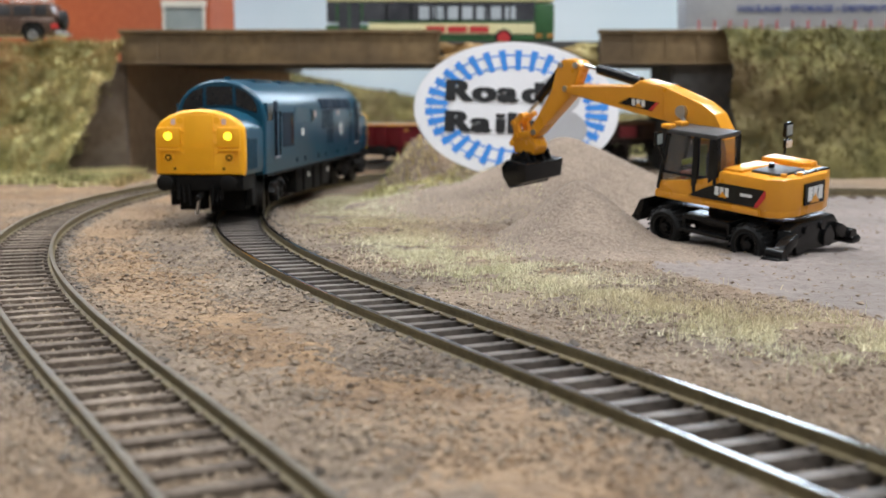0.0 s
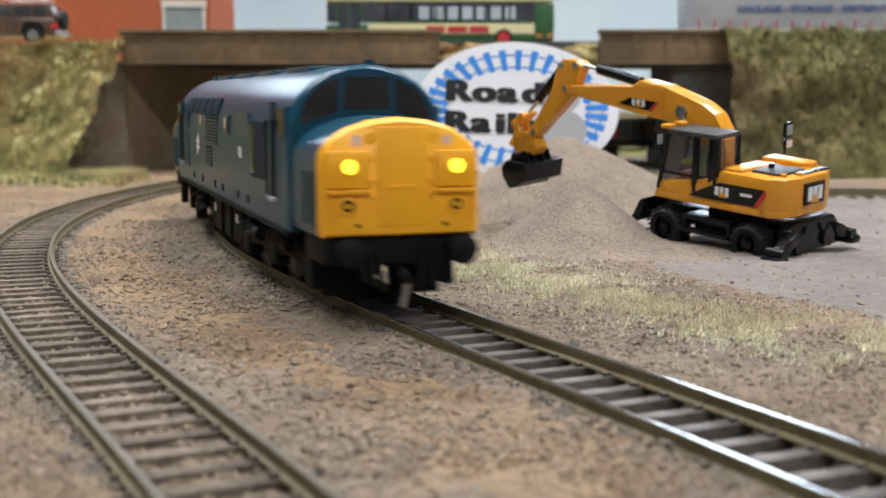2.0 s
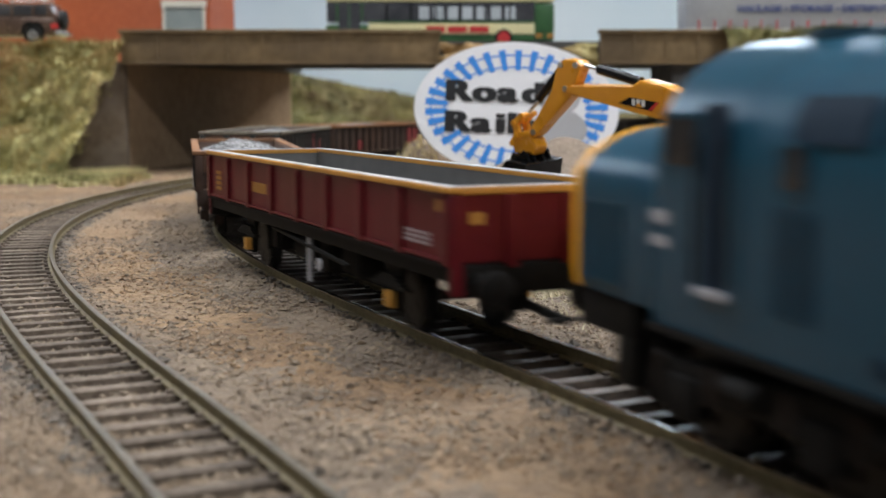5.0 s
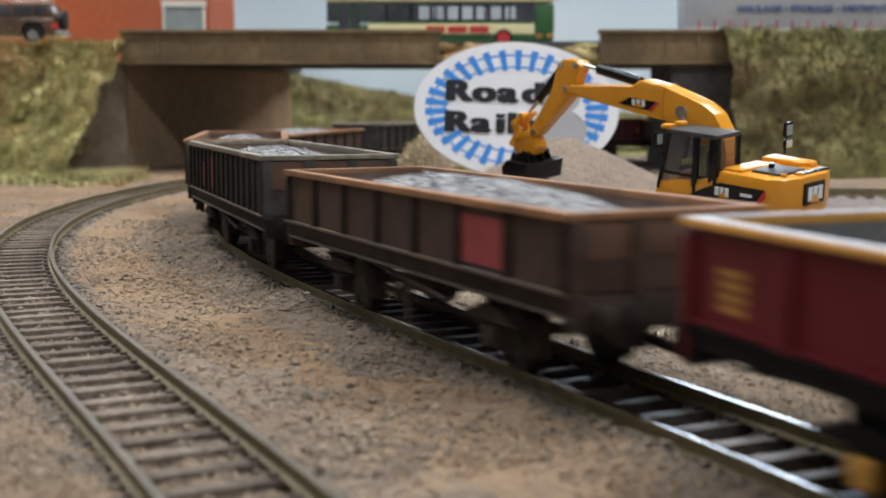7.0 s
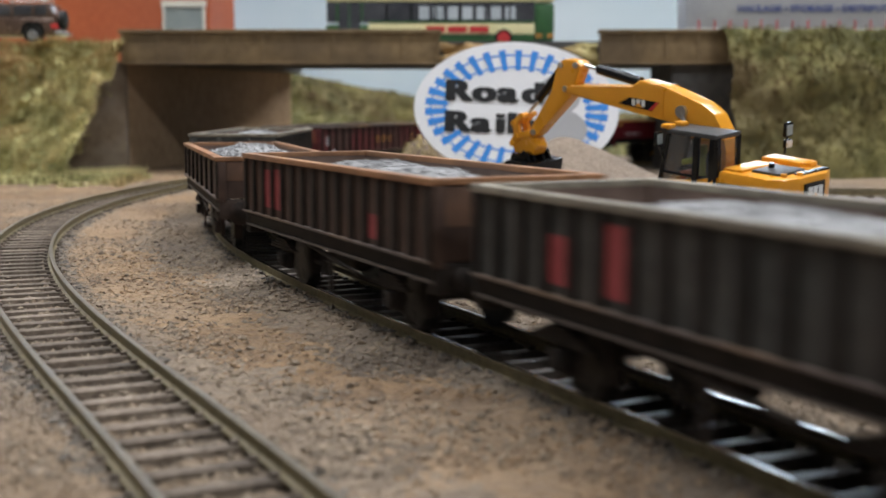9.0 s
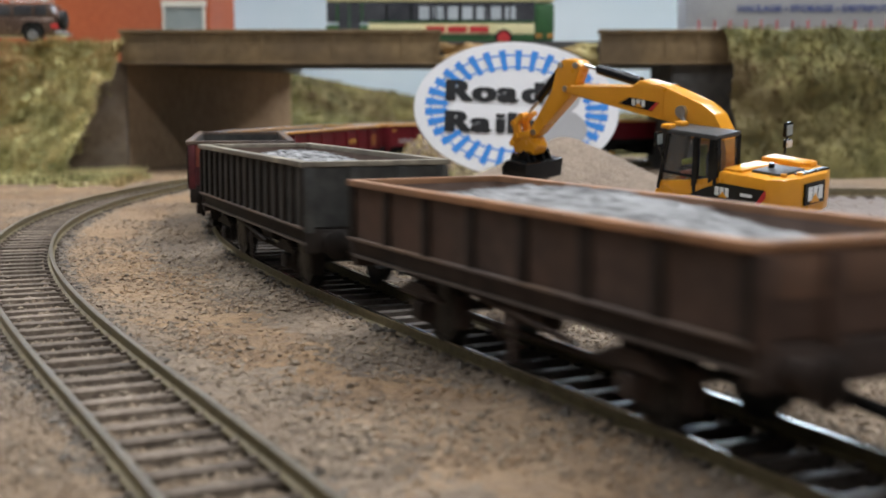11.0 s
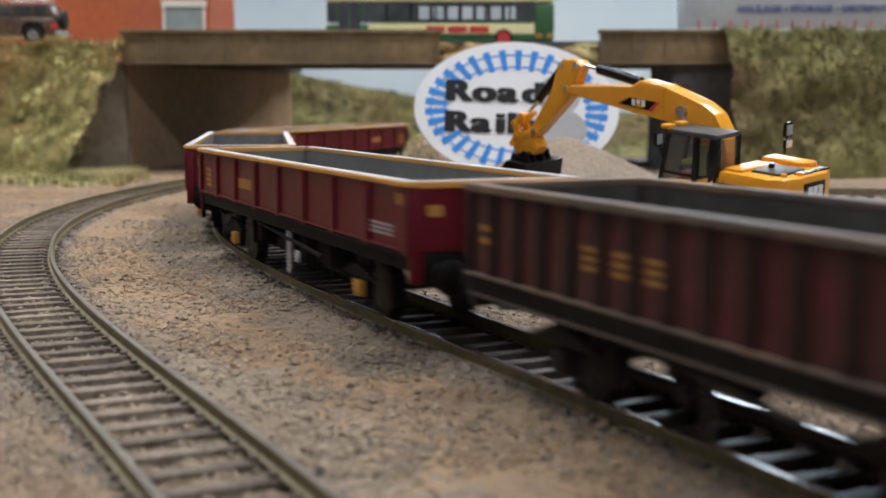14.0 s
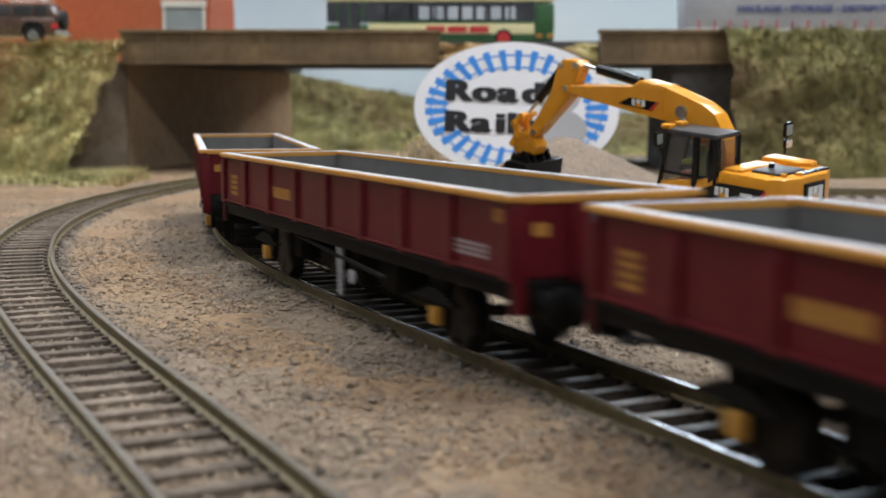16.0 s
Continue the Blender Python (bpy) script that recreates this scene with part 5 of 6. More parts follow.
def build_loco():
    g = thing("diesel_locomotive", "blue model diesel locomotive with yellow ends on the inner track", "locomotive")
    half = [(17.2, 14.8), (17.5, 16.5), (17.5, 36.0), (17.3, 38.0), (16.6, 41.0), (15.0, 44.2), (12.2, 47.2), (8.2, 49.6), (4.0, 50.8), (0.0, 51.2)]
    ring = half + [(-y, z) for y, z in reversed(half[:-1])]

    def sec(x, k=1.0, pts=ring, cz=30.0, kz=None):
        kz = k if kz is None else kz
        return [(x, y * k, cz + (z - cz) * kz) for y, z in pts]
    bm = bmesh.new()
    loft(bm, [sec(-104.5, 0.955), sec(-103.6, 0.99), sec(-102.0), sec(0), sec(102.0), sec(103.6, 0.99), sec(104.5, 0.955)])
    body = part("body", bm, M_BLUE, g, soft=32)
    nose_h = [(16.3, 16.4), (16.7, 18.4), (16.7, 31.2), (16.3, 33.4), (14.6, 35.8), (11.0, 38.1), (6.0, 39.7), (0.0, 40.3)]
    nring = nose_h + [(-y, z) for y, z in reversed(nose_h[:-1])]
    for sx in (1, -1):
        bm2 = bmesh.new()
        loft(bm2, [sec(sx * 101, 1.0, nring), sec(sx * 128.1, 0.985, nring, 26)])
        nose = part("nose", bm2, M_BLUE, g, soft=32)
        bm2 = bmesh.new()
        loft(bm2, [sec(sx * 128, 0.992, nring, 26), sec(sx * 129.9, 0.988, nring, 26), sec(sx * 131, 0.965, nring, 26), sec(sx * 131.5, 0.925, nring, 26)])
        face = part("nose_front", bm2, M_YELLOW, g, "bright yellow warning panel", soft=40)

        def fx(a, b):
            return (sx * a, sx * b) if sx > 0 else (sx * b, sx * a)
        for sy in (1, -1):
            lamp = box("lamp_box", (*fx(130.7, 132.4), min(sy * 6.6, sy * 15.4), max(sy * 6.6, sy * 15.4), 26.2, 33.6), M_YELLOW, face, bev=0.7)
            box("lamp_ledge", (*fx(130.7, 132.8), min(sy * 6.8, sy * 15.2), max(sy * 6.8, sy * 15.2), 25.2, 26.0), M_YELLOW, face, bev=0.2)
            rod("lamp_rim", (sx * 132.2, sy * 11, 30.5), (sx * 132.8, sy * 11, 30.5), 1.9, M_YELLOW, lamp, n=24)
            rod("marker_lamp", (sx * 132.5, sy * 11, 30.5), (sx * 133.1, sy * 11, 30.5), 1.4, M_LAMPGLOW if sx > 0 else M_RED, lamp, "lit yellow marker lamp" if sx > 0 else "", n=24)
            ring_ = rod("horn_ring", (sx * 131.1, sy * 11.2, 22.8), (sx * 132.1, sy * 11.2, 22.8), 1.9, M_YELLOW, face, n=20)
            rod("horn", (sx * 131.8, sy * 11.2, 22.8), (sx * 132.3, sy * 11.2, 22.8), 1.2, M_BLACK, ring_, n=16)
            rod("horn_dot", (sx * 132.1, sy * 11.2, 22.8), (sx * 132.5, sy * 11.2, 22.8), 0.6, M_YELLOW, ring_, n=10)
            rod("boss", (sx * 130.9, sy * 6.7, 36.0), (sx * 131.7, sy * 6.7, 36.0), 1.25, M_YELLOW, face, n=20)
            box("warning_label", (*fx(130.9, 131.7), sy * 9.3 - 0.8, sy * 9.3 + 0.8, 34.6, 36.6), M_PINK, face)
            rod("handrail", (sx * 132.1, sy * 14.6, 19.5), (sx * 132.1, sy * 14.6, 24.6), 0.3, M_YELLOW, face)
            for zz in (24.5, 27.5, 32.0):
                box("hinge", (*fx(130.9, 132), sy * 6.1 - 0.5, sy * 6.1 + 0.5, zz - 0.5, zz + 0.5), M_YELLOW, face, bev=0.15)
            rod("bolt", (sx * 130.9, sy * 9.0, 18.8), (sx * 131.7, sy * 9.0, 18.8), 0.45, M_BLACK, face)
        door = box("nose_door", (*fx(130.8, 131.8), -5.4, 5.4, 18.6, 38.2), M_YELLOW, face, bev=0.35)
        box("door_handle", (*fx(131.7, 132.2), -2.6, -0.5, 26.2, 26.7), M_YELLOW, door)
        box("door_handle", (*fx(131.7, 132.2), 0.5, 2.6, 26.2, 26.7), M_YELLOW, door)
        # windscreens
        for pts in ([(-5.2, 41.4), (5.2, 41.4), (5.0, 48.4), (-5.0, 48.4)], [(6.5, 41.0), (14.5, 38.4), (14.4, 40.8), (13.0, 43.8), (10.5, 46.4), (6.3, 48.1)], [(-6.5, 41.0), (-14.5, 38.4), (-14.4, 40.8), (-13.0, 43.8), (-10.5, 46.4), (-6.3, 48.1)]):
            bm2 = bmesh.new()
            slab(bm2, pts, "x", *fx(104.3, 104.75))
            part("windscreen", bm2, M_DARKGLASS, g, "dark cab windscreen")
            cxy = [sum(p[0] for p in pts) / len(pts), sum(p[1] for p in pts) / len(pts)]
            outer = [(cxy[0] + (u - cxy[0]) * 1.12, cxy[1] + (v - cxy[1]) * 1.14) for u, v in pts]
            bm2 = bmesh.new()
            slab(bm2, outer, "x", *fx(103.9, 104.55))
            part("windscreen_frame", bm2, M_BLUE, g)
        # bufferbeam and couplings
        bb = box("bufferbeam", (*fx(112.5, 129.7), -15.6, 15.6, 10.8, 16.6), M_BLACK, g, bev=0.6)
        for sy in (1, -1):
            bm2 = bmesh.new()
            lathe(bm2, [(0, 2.2), (4.2, 2.2), (4.2, 1.5), (6.2, 1.5), (6.3, 2.8), (7.0, 2.9), (7.3, 2.4)], (sx * 129, sy * 11.6, 13.9), (sx * 146.5, sy * 11.6, 13.9), 20)
            part("buffer", bm2, M_BLACK, bb, soft=35)
            for k, yy in enumerate((4.6, 6.6, 8.4)):
                rod("brake_pipe", (sx * 129.9, sy * yy, 13.2), (sx * (130.5 + 0.4 * k), sy * (yy - 0.6), 5.6 + k), 0.6, M_BLACK, bb, n=8)
            box("plough", (*fx(109.5, 116.5), min(sy * 3, sy * 12.5), max(sy * 3, sy * 12.5), 2.6, 11.2), M_BLACK, bb, bev=0.5)
            box("step", (*fx(112.5, 117.5), sy * 14.4 - 1.2, sy * 14.4 + 1.2, 4.4, 11.2), M_BLACK, bb, bev=0.4)
        hook = rod("coupling_hook", (sx * 128.5, 0, 9.6), (sx * 135, 0, 8.2), 1.0, M_BLACK, g)
        rod("coupling_loop", (sx * 134.3, 0.6, 8.6), (sx * 133.5, -0.6, 2.6), 0.65, M_STEEL, hook, "bright steel coupling loop")
    # roof fittings
    for x in (-62, -20, 20, 62):
        box("roof_hatch", (x - 14, x + 14, -6.5, 6.5, 49.9, 51.45), M_ROOF, g, "dusty blue roof hatch", 0.4)
    for x in (-40, 0, 40, -84, 84):
        bm = bmesh.new()
        loft(bm, [[(x - 0.35, y * 1.004, z * 1.004) for y, z in ring[2:-2]], [(x + 0.35, y * 1.004, z * 1.004) for y, z in ring[2:-2]]], cap=False)
        part("roof_seam", bm, M_BLUE, g)
    rod("roof_fan", (-86, 0, 50), (-86, 0, 51.7), 6.5, M_ROOF, g, n=28)
    rod("roof_horn", (100, 2, 50.5), (100, 2, 52.2), 1.2, M_BLUE, g)
    for sy in (1, -1):
        def side(name, x0, x1, z0, z1, m, d=0.18, parent=g, label="", inset=0.25):
            a, b = (17.5 - inset, 17.5 + d) if sy > 0 else (-17.5 - d, -17.5 + inset)
            return box(name, (x0, x1, a, b, z0, z1), m, parent, label)
        for x in (84.5, -91.5):
            # Flush plate; its dark blue stands for the shaded door recess.
            dr = side("cab_door", x, x + 5.6, 21.6, 43.0, M_GRILLE, 0.08, label="cab doorway with its recess shade in the dark blue")
            for xx in (x - 0.7, x + 6.3):
                rod("door_handrail", (xx, sy * 18.3, 22), (xx, sy * 18.3, 39), 0.3, M_BLACK, dr)
            side("door_step", x - 0.5, x + 6.5, 20.6, 21.5, M_TRAILER, 0.9, dr)
        for x0, x1 in ((93.0, 100.5), (-100.5, -93.0)):
            fr = side("cab_window_frame", x0 - 0.8, x1 + 0.8, 34.8, 42.0, M_BLUE, 0.14, inset=1.6)
            side("cab_window", x0, x1, 35.6, 41.3, M_DARKGLASS, 0.22, fr, "dark cab side window", inset=1.8)
        # Window and grille plates lie flush too, their depth painted dark.
        big = side("engine_window", 56.5, 77.0, 24.5, 38.3, M_GRILLE, 0.06, label="slatted engine room window, recess shade in its dark blue")
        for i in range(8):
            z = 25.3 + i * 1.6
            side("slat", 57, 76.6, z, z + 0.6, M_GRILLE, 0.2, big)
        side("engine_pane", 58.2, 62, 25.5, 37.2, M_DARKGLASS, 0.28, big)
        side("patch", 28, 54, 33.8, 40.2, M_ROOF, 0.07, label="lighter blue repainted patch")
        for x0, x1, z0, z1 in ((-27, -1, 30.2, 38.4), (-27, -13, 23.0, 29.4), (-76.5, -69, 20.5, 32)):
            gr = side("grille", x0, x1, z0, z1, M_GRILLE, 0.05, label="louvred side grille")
            n = int((z1 - z0) / 0.95)
            for i in range(n):
                z = z0 + 0.25 + i * 0.95
                side("louvre", x0 + 0.5, x1 - 0.5, z, z + 0.4, M_BLUE, 0.22, gr)
        for i in range(5):
            x0 = -74 + i * 15.2
            bm = bmesh.new()
            pts = [(17.45, 39.0), (16.85, 41.8), (15.75, 44.0)]
            loft(bm, [[(x0, sy * y * 1.006, z) for y, z in pts] + [(x0, sy * 15, 43), (x0, sy * 16, 39)], [(x0 + 12.6, sy * y * 1.006, z) for y, z in pts] + [(x0 + 12.6, sy * 15, 43), (x0 + 12.6, sy * 16, 39)]])
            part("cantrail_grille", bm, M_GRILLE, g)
        for x in (-73, 20.5):
            w = side("porthole_frame", x - 2.4, x + 2.4, 33.6, 39.2, M_BLUE, 0.3, inset=1.2)
            side("porthole", x - 1.8, x + 1.8, 34.2, 38.6, M_DARKGLASS, 0.4, w, "dark side window", inset=1.0)
        for x, z, m in ((-39.7, 37.0, M_PINK), (13.8, 37.0, M_PINK)):
            side("warning_label", x - 1.3, x + 1.3, z - 1.4, z + 1.4, m, 0.12)
        side("number_panel", 37.8, 42.4, 28.4, 31.2, M_WHITE, 0.12)
        em = side("emblem", -51.0, -42.8, 29.7, 30.6, M_WHITE, 0.12, label="white plain emblem on the side")
        side("emblem_bar", -51.0, -42.8, 27.6, 28.5, M_WHITE, 0.12, em)
        for a, b in (((-44.4, 32.2), (-48.8, 30.2)), ((-48.8, 30.2), (-45.0, 28.0)), ((-45.0, 28.0), (-49.4, 26.0))):
            d = (Vector((b[0] - a[0], b[1] - a[1]))).normalized() * 0.55
            bm = bmesh.new()
            slab(bm, [(a[0] + d.y, a[1] - d.x), (b[0] + d.y, b[1] - d.x), (b[0] - d.y, b[1] + d.x), (a[0] - d.y, a[1] + d.x)], "y", min(sy * 17.4, sy * 17.63), max(sy * 17.4, sy * 17.63))
            part("emblem_stroke", bm, M_WHITE, em, soft=0)
        for sx in (1, -1):
            a, b = sorted((sx * 114.0, sx * 126.5))
            ng = box("nose_grille", (a, b, min(sy * 16.3, sy * 16.78), max(sy * 16.3, sy * 16.78), 18.0, 29.5), M_BLUE, g, "ribbed blue nose side grille")
            for i in range(9):
                x = a + 0.5 + i * 1.35
                box("nose_slat", (x, x + 0.6, min(sy * 16.6, sy * 16.95), max(sy * 16.6, sy * 16.95), 18.4, 29.2), M_BLUE, ng)
        for z0, z1 in ((28.2, 29.8), (25.2, 26.6)):
            side("number_bar", -104.0, -99.5, z0, z1, M_TRAILER, 0.12)
        for x in (-58, -36, -8, 8, 36, 52):
            side("filler_cap", x - 1.1, x + 1.1, 17.4, 19.4, M_GRILLE, 0.25)
        bm = bmesh.new()
        bx(bm, -104, 104, min(sy * 17.0, sy * 17.9), max(sy * 17.0, sy * 17.9), 14.4, 15.4)
        part("body_skirt", bm, M_BLACK, g)
        tank = box("fuel_tank", (-26, 44, min(sy * 6, sy * 15.5), max(sy * 6, sy * 15.5), 3.6, 14.2), M_BLACK, g, "black fuel tank", 0.8)
        for x in (-22.0, 20.5):
            box("tank_gauge", (x - 1.2, x + 1.2, sy * 15.6 - 0.2, sy * 15.6 + 0.2, 9.2, 11.6), M_WHITE, tank)
        for x in (-5, 12, 32):
            rod("tank_pipe", (x, sy * 15.9, 4.0), (x, sy * 15.9, 13.8), 0.5, M_BLACK, tank, n=8)
    bogies = []
    for bxx in (72, -72):
        b = new("bogie")
        b.parent = g
        b.location = (bxx * MM, 0, 0)
        box("bogie_centre", (-30, 30, -6, 6, 8.6, 13.6), M_BLACK, b)
        for sy in (1, -1):
            bm = bmesh.new()
            slab(bm, [(-34, 8.4), (-30, 11.5), (-6, 12.4), (6, 12.4), (30, 11.5), (34, 8.4), (30, 7.0), (14, 7.4), (-14, 7.4), (-30, 7.0)], "y", min(sy * 12.2, sy * 14.6), max(sy * 12.2, sy * 14.6), 0.4)
            fr = part("bogie_frame", bm, M_BLACK, b, "black bogie side frame")
            for x in (-25, 0, 25):
                box("axlebox", (x - 3.2, x + 3.2, min(sy * 12, sy * 15.6), max(sy * 12, sy * 15.6), 4.4, 9.8), M_BLACK, fr, bev=0.6)
                for d in (-5.6, 5.6):
                    rod("spring", (x + d, sy * 14.2, 7.2), (x + d, sy * 14.2, 11.8), 1.3, M_UNDER, fr, n=10)
            for x in (-12.5, 12.5):
                rod("brake_cylinder", (x - 3, sy * 15.4, 10.4), (x + 3, sy * 15.4, 10.4), 1.7, M_BLACK, fr, n=12)
        for x in (-25, 0, 25):
            wheelset(b, x, 7.0)
        bogies.append((b, bxx))
    return g, bogies


def open_wagon(style):
    """An open two-axle wagon: style gives half length, rim height, colours, ribs, load."""
    L, top, low = style["half"], style["top"], style["low"]
    W = 17.0
    g = thing("open_wagon", style["label"], "wagon", "train of open wagons")
    paint, inside, rim = style["paint"], style["inside"], style["rim"]
    for sy in (1, -1):
        sp = box("side_panel", (-L, L, min(sy * (W - 1.3), sy * (W - 0.5)), max(sy * (W - 1.3), sy * (W - 0.5)), low, top - 0.3), paint, g)
        box("inner_lining", (-L + 0.6, L - 0.6, min(sy * (W - 1.9), sy * (W - 1.3)), max(sy * (W - 1.9), sy * (W - 1.3)), low, top - 0.4), inside, sp)
        n = style["ribs"]
        for i in range(n + 1):
            x = -L + 1.0 + (2 * L - 2.0) * i / n
            rw = style["rib_w"]
            bm = bmesh.new()
            slab(bm, [(W - 0.6, low - 0.6), (W + 0.25, low - 0.4), (W + 0.25, top - 2.4), (W - 0.2, top - 1.3), (W - 0.6, top - 1.3)] if sy > 0 else [(-W + 0.6, low - 0.6), (-W - 0.25, low - 0.4), (-W - 0.25, top - 2.4), (-W + 0.2, top - 1.3), (-W + 0.6, top - 1.3)], "x", x - rw, x + rw, 0.12)
            part("rib", bm, style.get("rib_paint", paint), sp)
        rm = box("side_rim", (-L - 0.4, L + 0.4, min(sy * (W - 2.0), sy * (W + 0.5)), max(sy * (W - 2.0), sy * (W + 0.5)), top - style["rim_h"], top), rim, g, style["rim_label"], 0.25)
        if style.get("rim_top"):
            box("rim_top", (-L - 0.2, L + 0.2, min(sy * (W - 1.9), sy * (W + 0.1)), max(sy * (W - 1.9), sy * (W + 0.1)), top - 0.1, top + 0.15), style["rim_top"], rm)
        for x0, x1, z0, z1, m in style["marks"]:
            box("marking", (x0, x1, min(sy * (W - 0.55), sy * (W - 0.38)), max(sy * (W - 0.55), sy * (W - 0.38)), z0, z1), m, sp)
        sb = box("solebar", (-L - 0.2, L + 0.2, min(sy * 13.4, sy * 16.2), max(sy * 13.4, sy * 16.2), low - 3.4, low - 0.3), style["under"], g, "grimy steel solebar", 0.2)
        if style["kind"] != "long":
            box("body_lip", (-L, L, min(sy * (W - 0.7), sy * (W + 0.55)), max(sy * (W - 0.7), sy * (W + 0.55)), low - 0.25, low + 0.2), M_WORNRIM, sp, "paler lower lip")
            box("solebar_foot", (-L, L, min(sy * 16.0, sy * 16.7), max(sy * 16.0, sy * 16.7), low - 3.7, low - 3.2), M_SOLEFOOT, sb)
        else:
            box("body_ledge", (-L, L, min(sy * (W - 0.7), sy * (W + 0.1)), max(sy * (W - 0.7), sy * (W + 0.1)), low, low + 0.5), paint, sp)
        box("solebar_flange", (-L, L, min(sy * 15.8, sy * 17.0), max(sy * 15.8, sy * 17.0), low - 0.9, low - 0.3), style["under"], sb)
    for sx in (1, -1):
        ep = box("end_panel", (min(sx * (L - 1.0), sx * L), max(sx * (L - 1.0), sx * L), -W + 0.6, W - 0.6, low, top - 0.3), paint, g)
        box("end_lining", (min(sx * (L - 1.5), sx * (L - 1.0)), max(sx * (L - 1.5), sx * (L - 1.0)), -W + 1.9, W - 1.9, low, top - 0.4), inside, ep)
        er = box("end_rim", (min(sx * (L - 1.6), sx * (L + 0.5)), max(sx * (L - 1.6), sx * (L + 0.5)), -W + 1.9, W - 1.9, top - 1.2, top - 0.02), rim, g, bev=0.2)
        if style.get("rim_top"):
            box("rim_top", (min(sx * (L - 1.5), sx * (L + 0.1)), max(sx * (L - 1.5), sx * (L + 0.1)), -W + 2.0, W - 2.0, top - 0.1, top + 0.14), style["rim_top"], er)
        for y in (-15.6, -5.5, 5.5, 15.6):
            lowz = low - 5.5 if abs(y) > 10 and style["kind"] == "long" else low - 1
            box("end_post", (min(sx * (L - 0.2), sx * (L + 0.9)), max(sx * (L - 0.2), sx * (L + 0.9)), y - 1.1, y + 1.1, lowz, top - 1.4), paint, ep, bev=0.15)
        if style.get("end_mark"):
            box("marking", (min(sx * (L + 0.05), sx * (L + 0.2)), max(sx * (L + 0.05), sx * (L + 0.2)), -13.2, -10.4, top - 6.2, top - 4.2), style["end_mark"], ep)
        if style.get("end_top"):
            for y0, y1 in ((-14.4, -6.7), (-4.3, 4.3), (6.7, 14.4)):
                box("end_plate", (min(sx * (L - 0.1), sx * (L + 0.25)), max(sx * (L - 0.1), sx * (L + 0.25)), y0, y1, low + (top - low) * 0.42, top - 1.6), style["end_top"], ep, "rust-red upper end plate", 0.08)
        bb = box("headstock", (min(sx * (L - 2), sx * (L + 0.6)), max(sx * (L - 2), sx * (L + 0.6)), -16.4, 16.4, low - 5.6, low - 0.4), style["under"], g, bev=0.3)
        for sy in (1, -1):
            bm = bmesh.new()
            lathe(bm, [(0, 2.0), (3.6, 2.0), (3.6, 1.3), (5.6, 1.3), (5.7, 3.1), (6.3, 3.2), (6.6, 2.7)], (sx * (L + 0.4), sy * 11.4, 13.0), (sx * (L + 30), sy * 11.4, 13.0), 18)
            part("buffer", bm, style["under"], bb, soft=35)
        hk = rod("coupling", (sx * (L - 4), 0, 8.4), (sx * (L + 8.5), 0, 7.6), 0.9, M_BLACK, g, n=8)
        rod("coupling_bar", (sx * (L + 8.3), -3.2, 7.6), (sx * (L + 8.3), 3.2, 7.6), 0.45, M_BLACK, hk, n=8)
    box("floor", (-L + 1, L - 1, -W + 1.2, W - 1.2, low, low + 0.8), inside, g)
    box("underframe_spine", (-L + 4, L - 4, -5, 5, low - 3.4, low), style["under"], g)
    ax = style["axle"]
    for x in (ax, -ax):
        wheelset(g, x, 6.2)
        for sy in (1, -1):
            bm = bmesh.new()
            slab(bm, [(x - 9.5, low - 3.2), (x - 4.0, low - 4.4), (x - 2.6, 4.0), (x + 2.6, 4.0), (x + 4.0, low - 4.4), (x + 9.5, low - 3.2)], "y", min(sy * 12.6, sy * 13.8), max(sy * 12.6, sy * 13.8))
            gd = part("axleguard", bm, style["under"], g)
            box("axlebox", (x - style["box_w"], x + style["box_w"], min(sy * 13.6, sy * 15.4), max(sy * 13.6, sy * 15.4), 4.6, 7.8), style["axlebox"], gd, bev=0.4)
            bm = bmesh.new()
            for k in range(4):
                h = 8.6 + k * 0.62
                bx(bm, x - 8.6 + k * 1.7, x + 8.6 - k * 1.7, min(sy * 13.7, sy * 15.0), max(sy * 13.7, sy * 15.0), h, h + 0.55)
            part("leaf_spring", bm, style["under"], gd)
            box("brake_shoe", (x + 6.6, x + 8.0, min(sy * 8, sy * 10.5), max(sy * 8, sy * 10.5), 3.4, 9.4), style["under"], gd)
    for sy in (1, -1):
        lv = rod("brake_lever", (-ax * 0.5, sy * 15.2, low - 3.8), (ax * 0.62, sy * 16.0, low - 6.6), 0.5, style["lever"], g, n=8)
        rod("brake_rod", (-ax + 7, sy * 9.2, 6.2), (ax - 7, sy * 9.2, 6.2), 0.5, style["under"], lv, n=8)
        box("lever_guard", (ax * 0.1 - 0.9, ax * 0.1 + 0.9, sy * 15.6 - 0.3, sy * 15.6 + 0.3, 3.6, low - 3), M_TRAILER if style["kind"] == "long" else style["lever"], lv)
        if style["kind"] != "long":
            cylinder = rod("brake_cylinder", (-9, sy * 8.0, 9.6), (3, sy * 8.0, 9.6), 2.4, style["under"], g, n=16)
            for a, b in ((-6.5, -3.2), (0.5, -2.8)):
                rod("v_hanger", (a, sy * 14.6, low - 3.2), (b, sy * 14.6, 6.4), 0.5, style["under"], cylinder, n=8)
        if style["kind"] == "long":
            for x0, x1, z0, y1 in ((-34, -24, 7.2, 13.2), (2, 13, 6.0, 12.6), (19, 33, 7.6, 13.4)):
                gear = box("equipment_box", (x0, x1, min(sy * 6.5, sy * y1), max(sy * 6.5, sy * y1), z0, low - 3.2), style["under"], g, "black brake equipment box", 0.4)
                rod("hanger", (x0 + 1.2, sy * (y1 + 0.5), z0 - 0.6), (x0 + 1.2, sy * (y1 + 0.5), low - 3.2), 0.45, style["under"], gear, n=8)
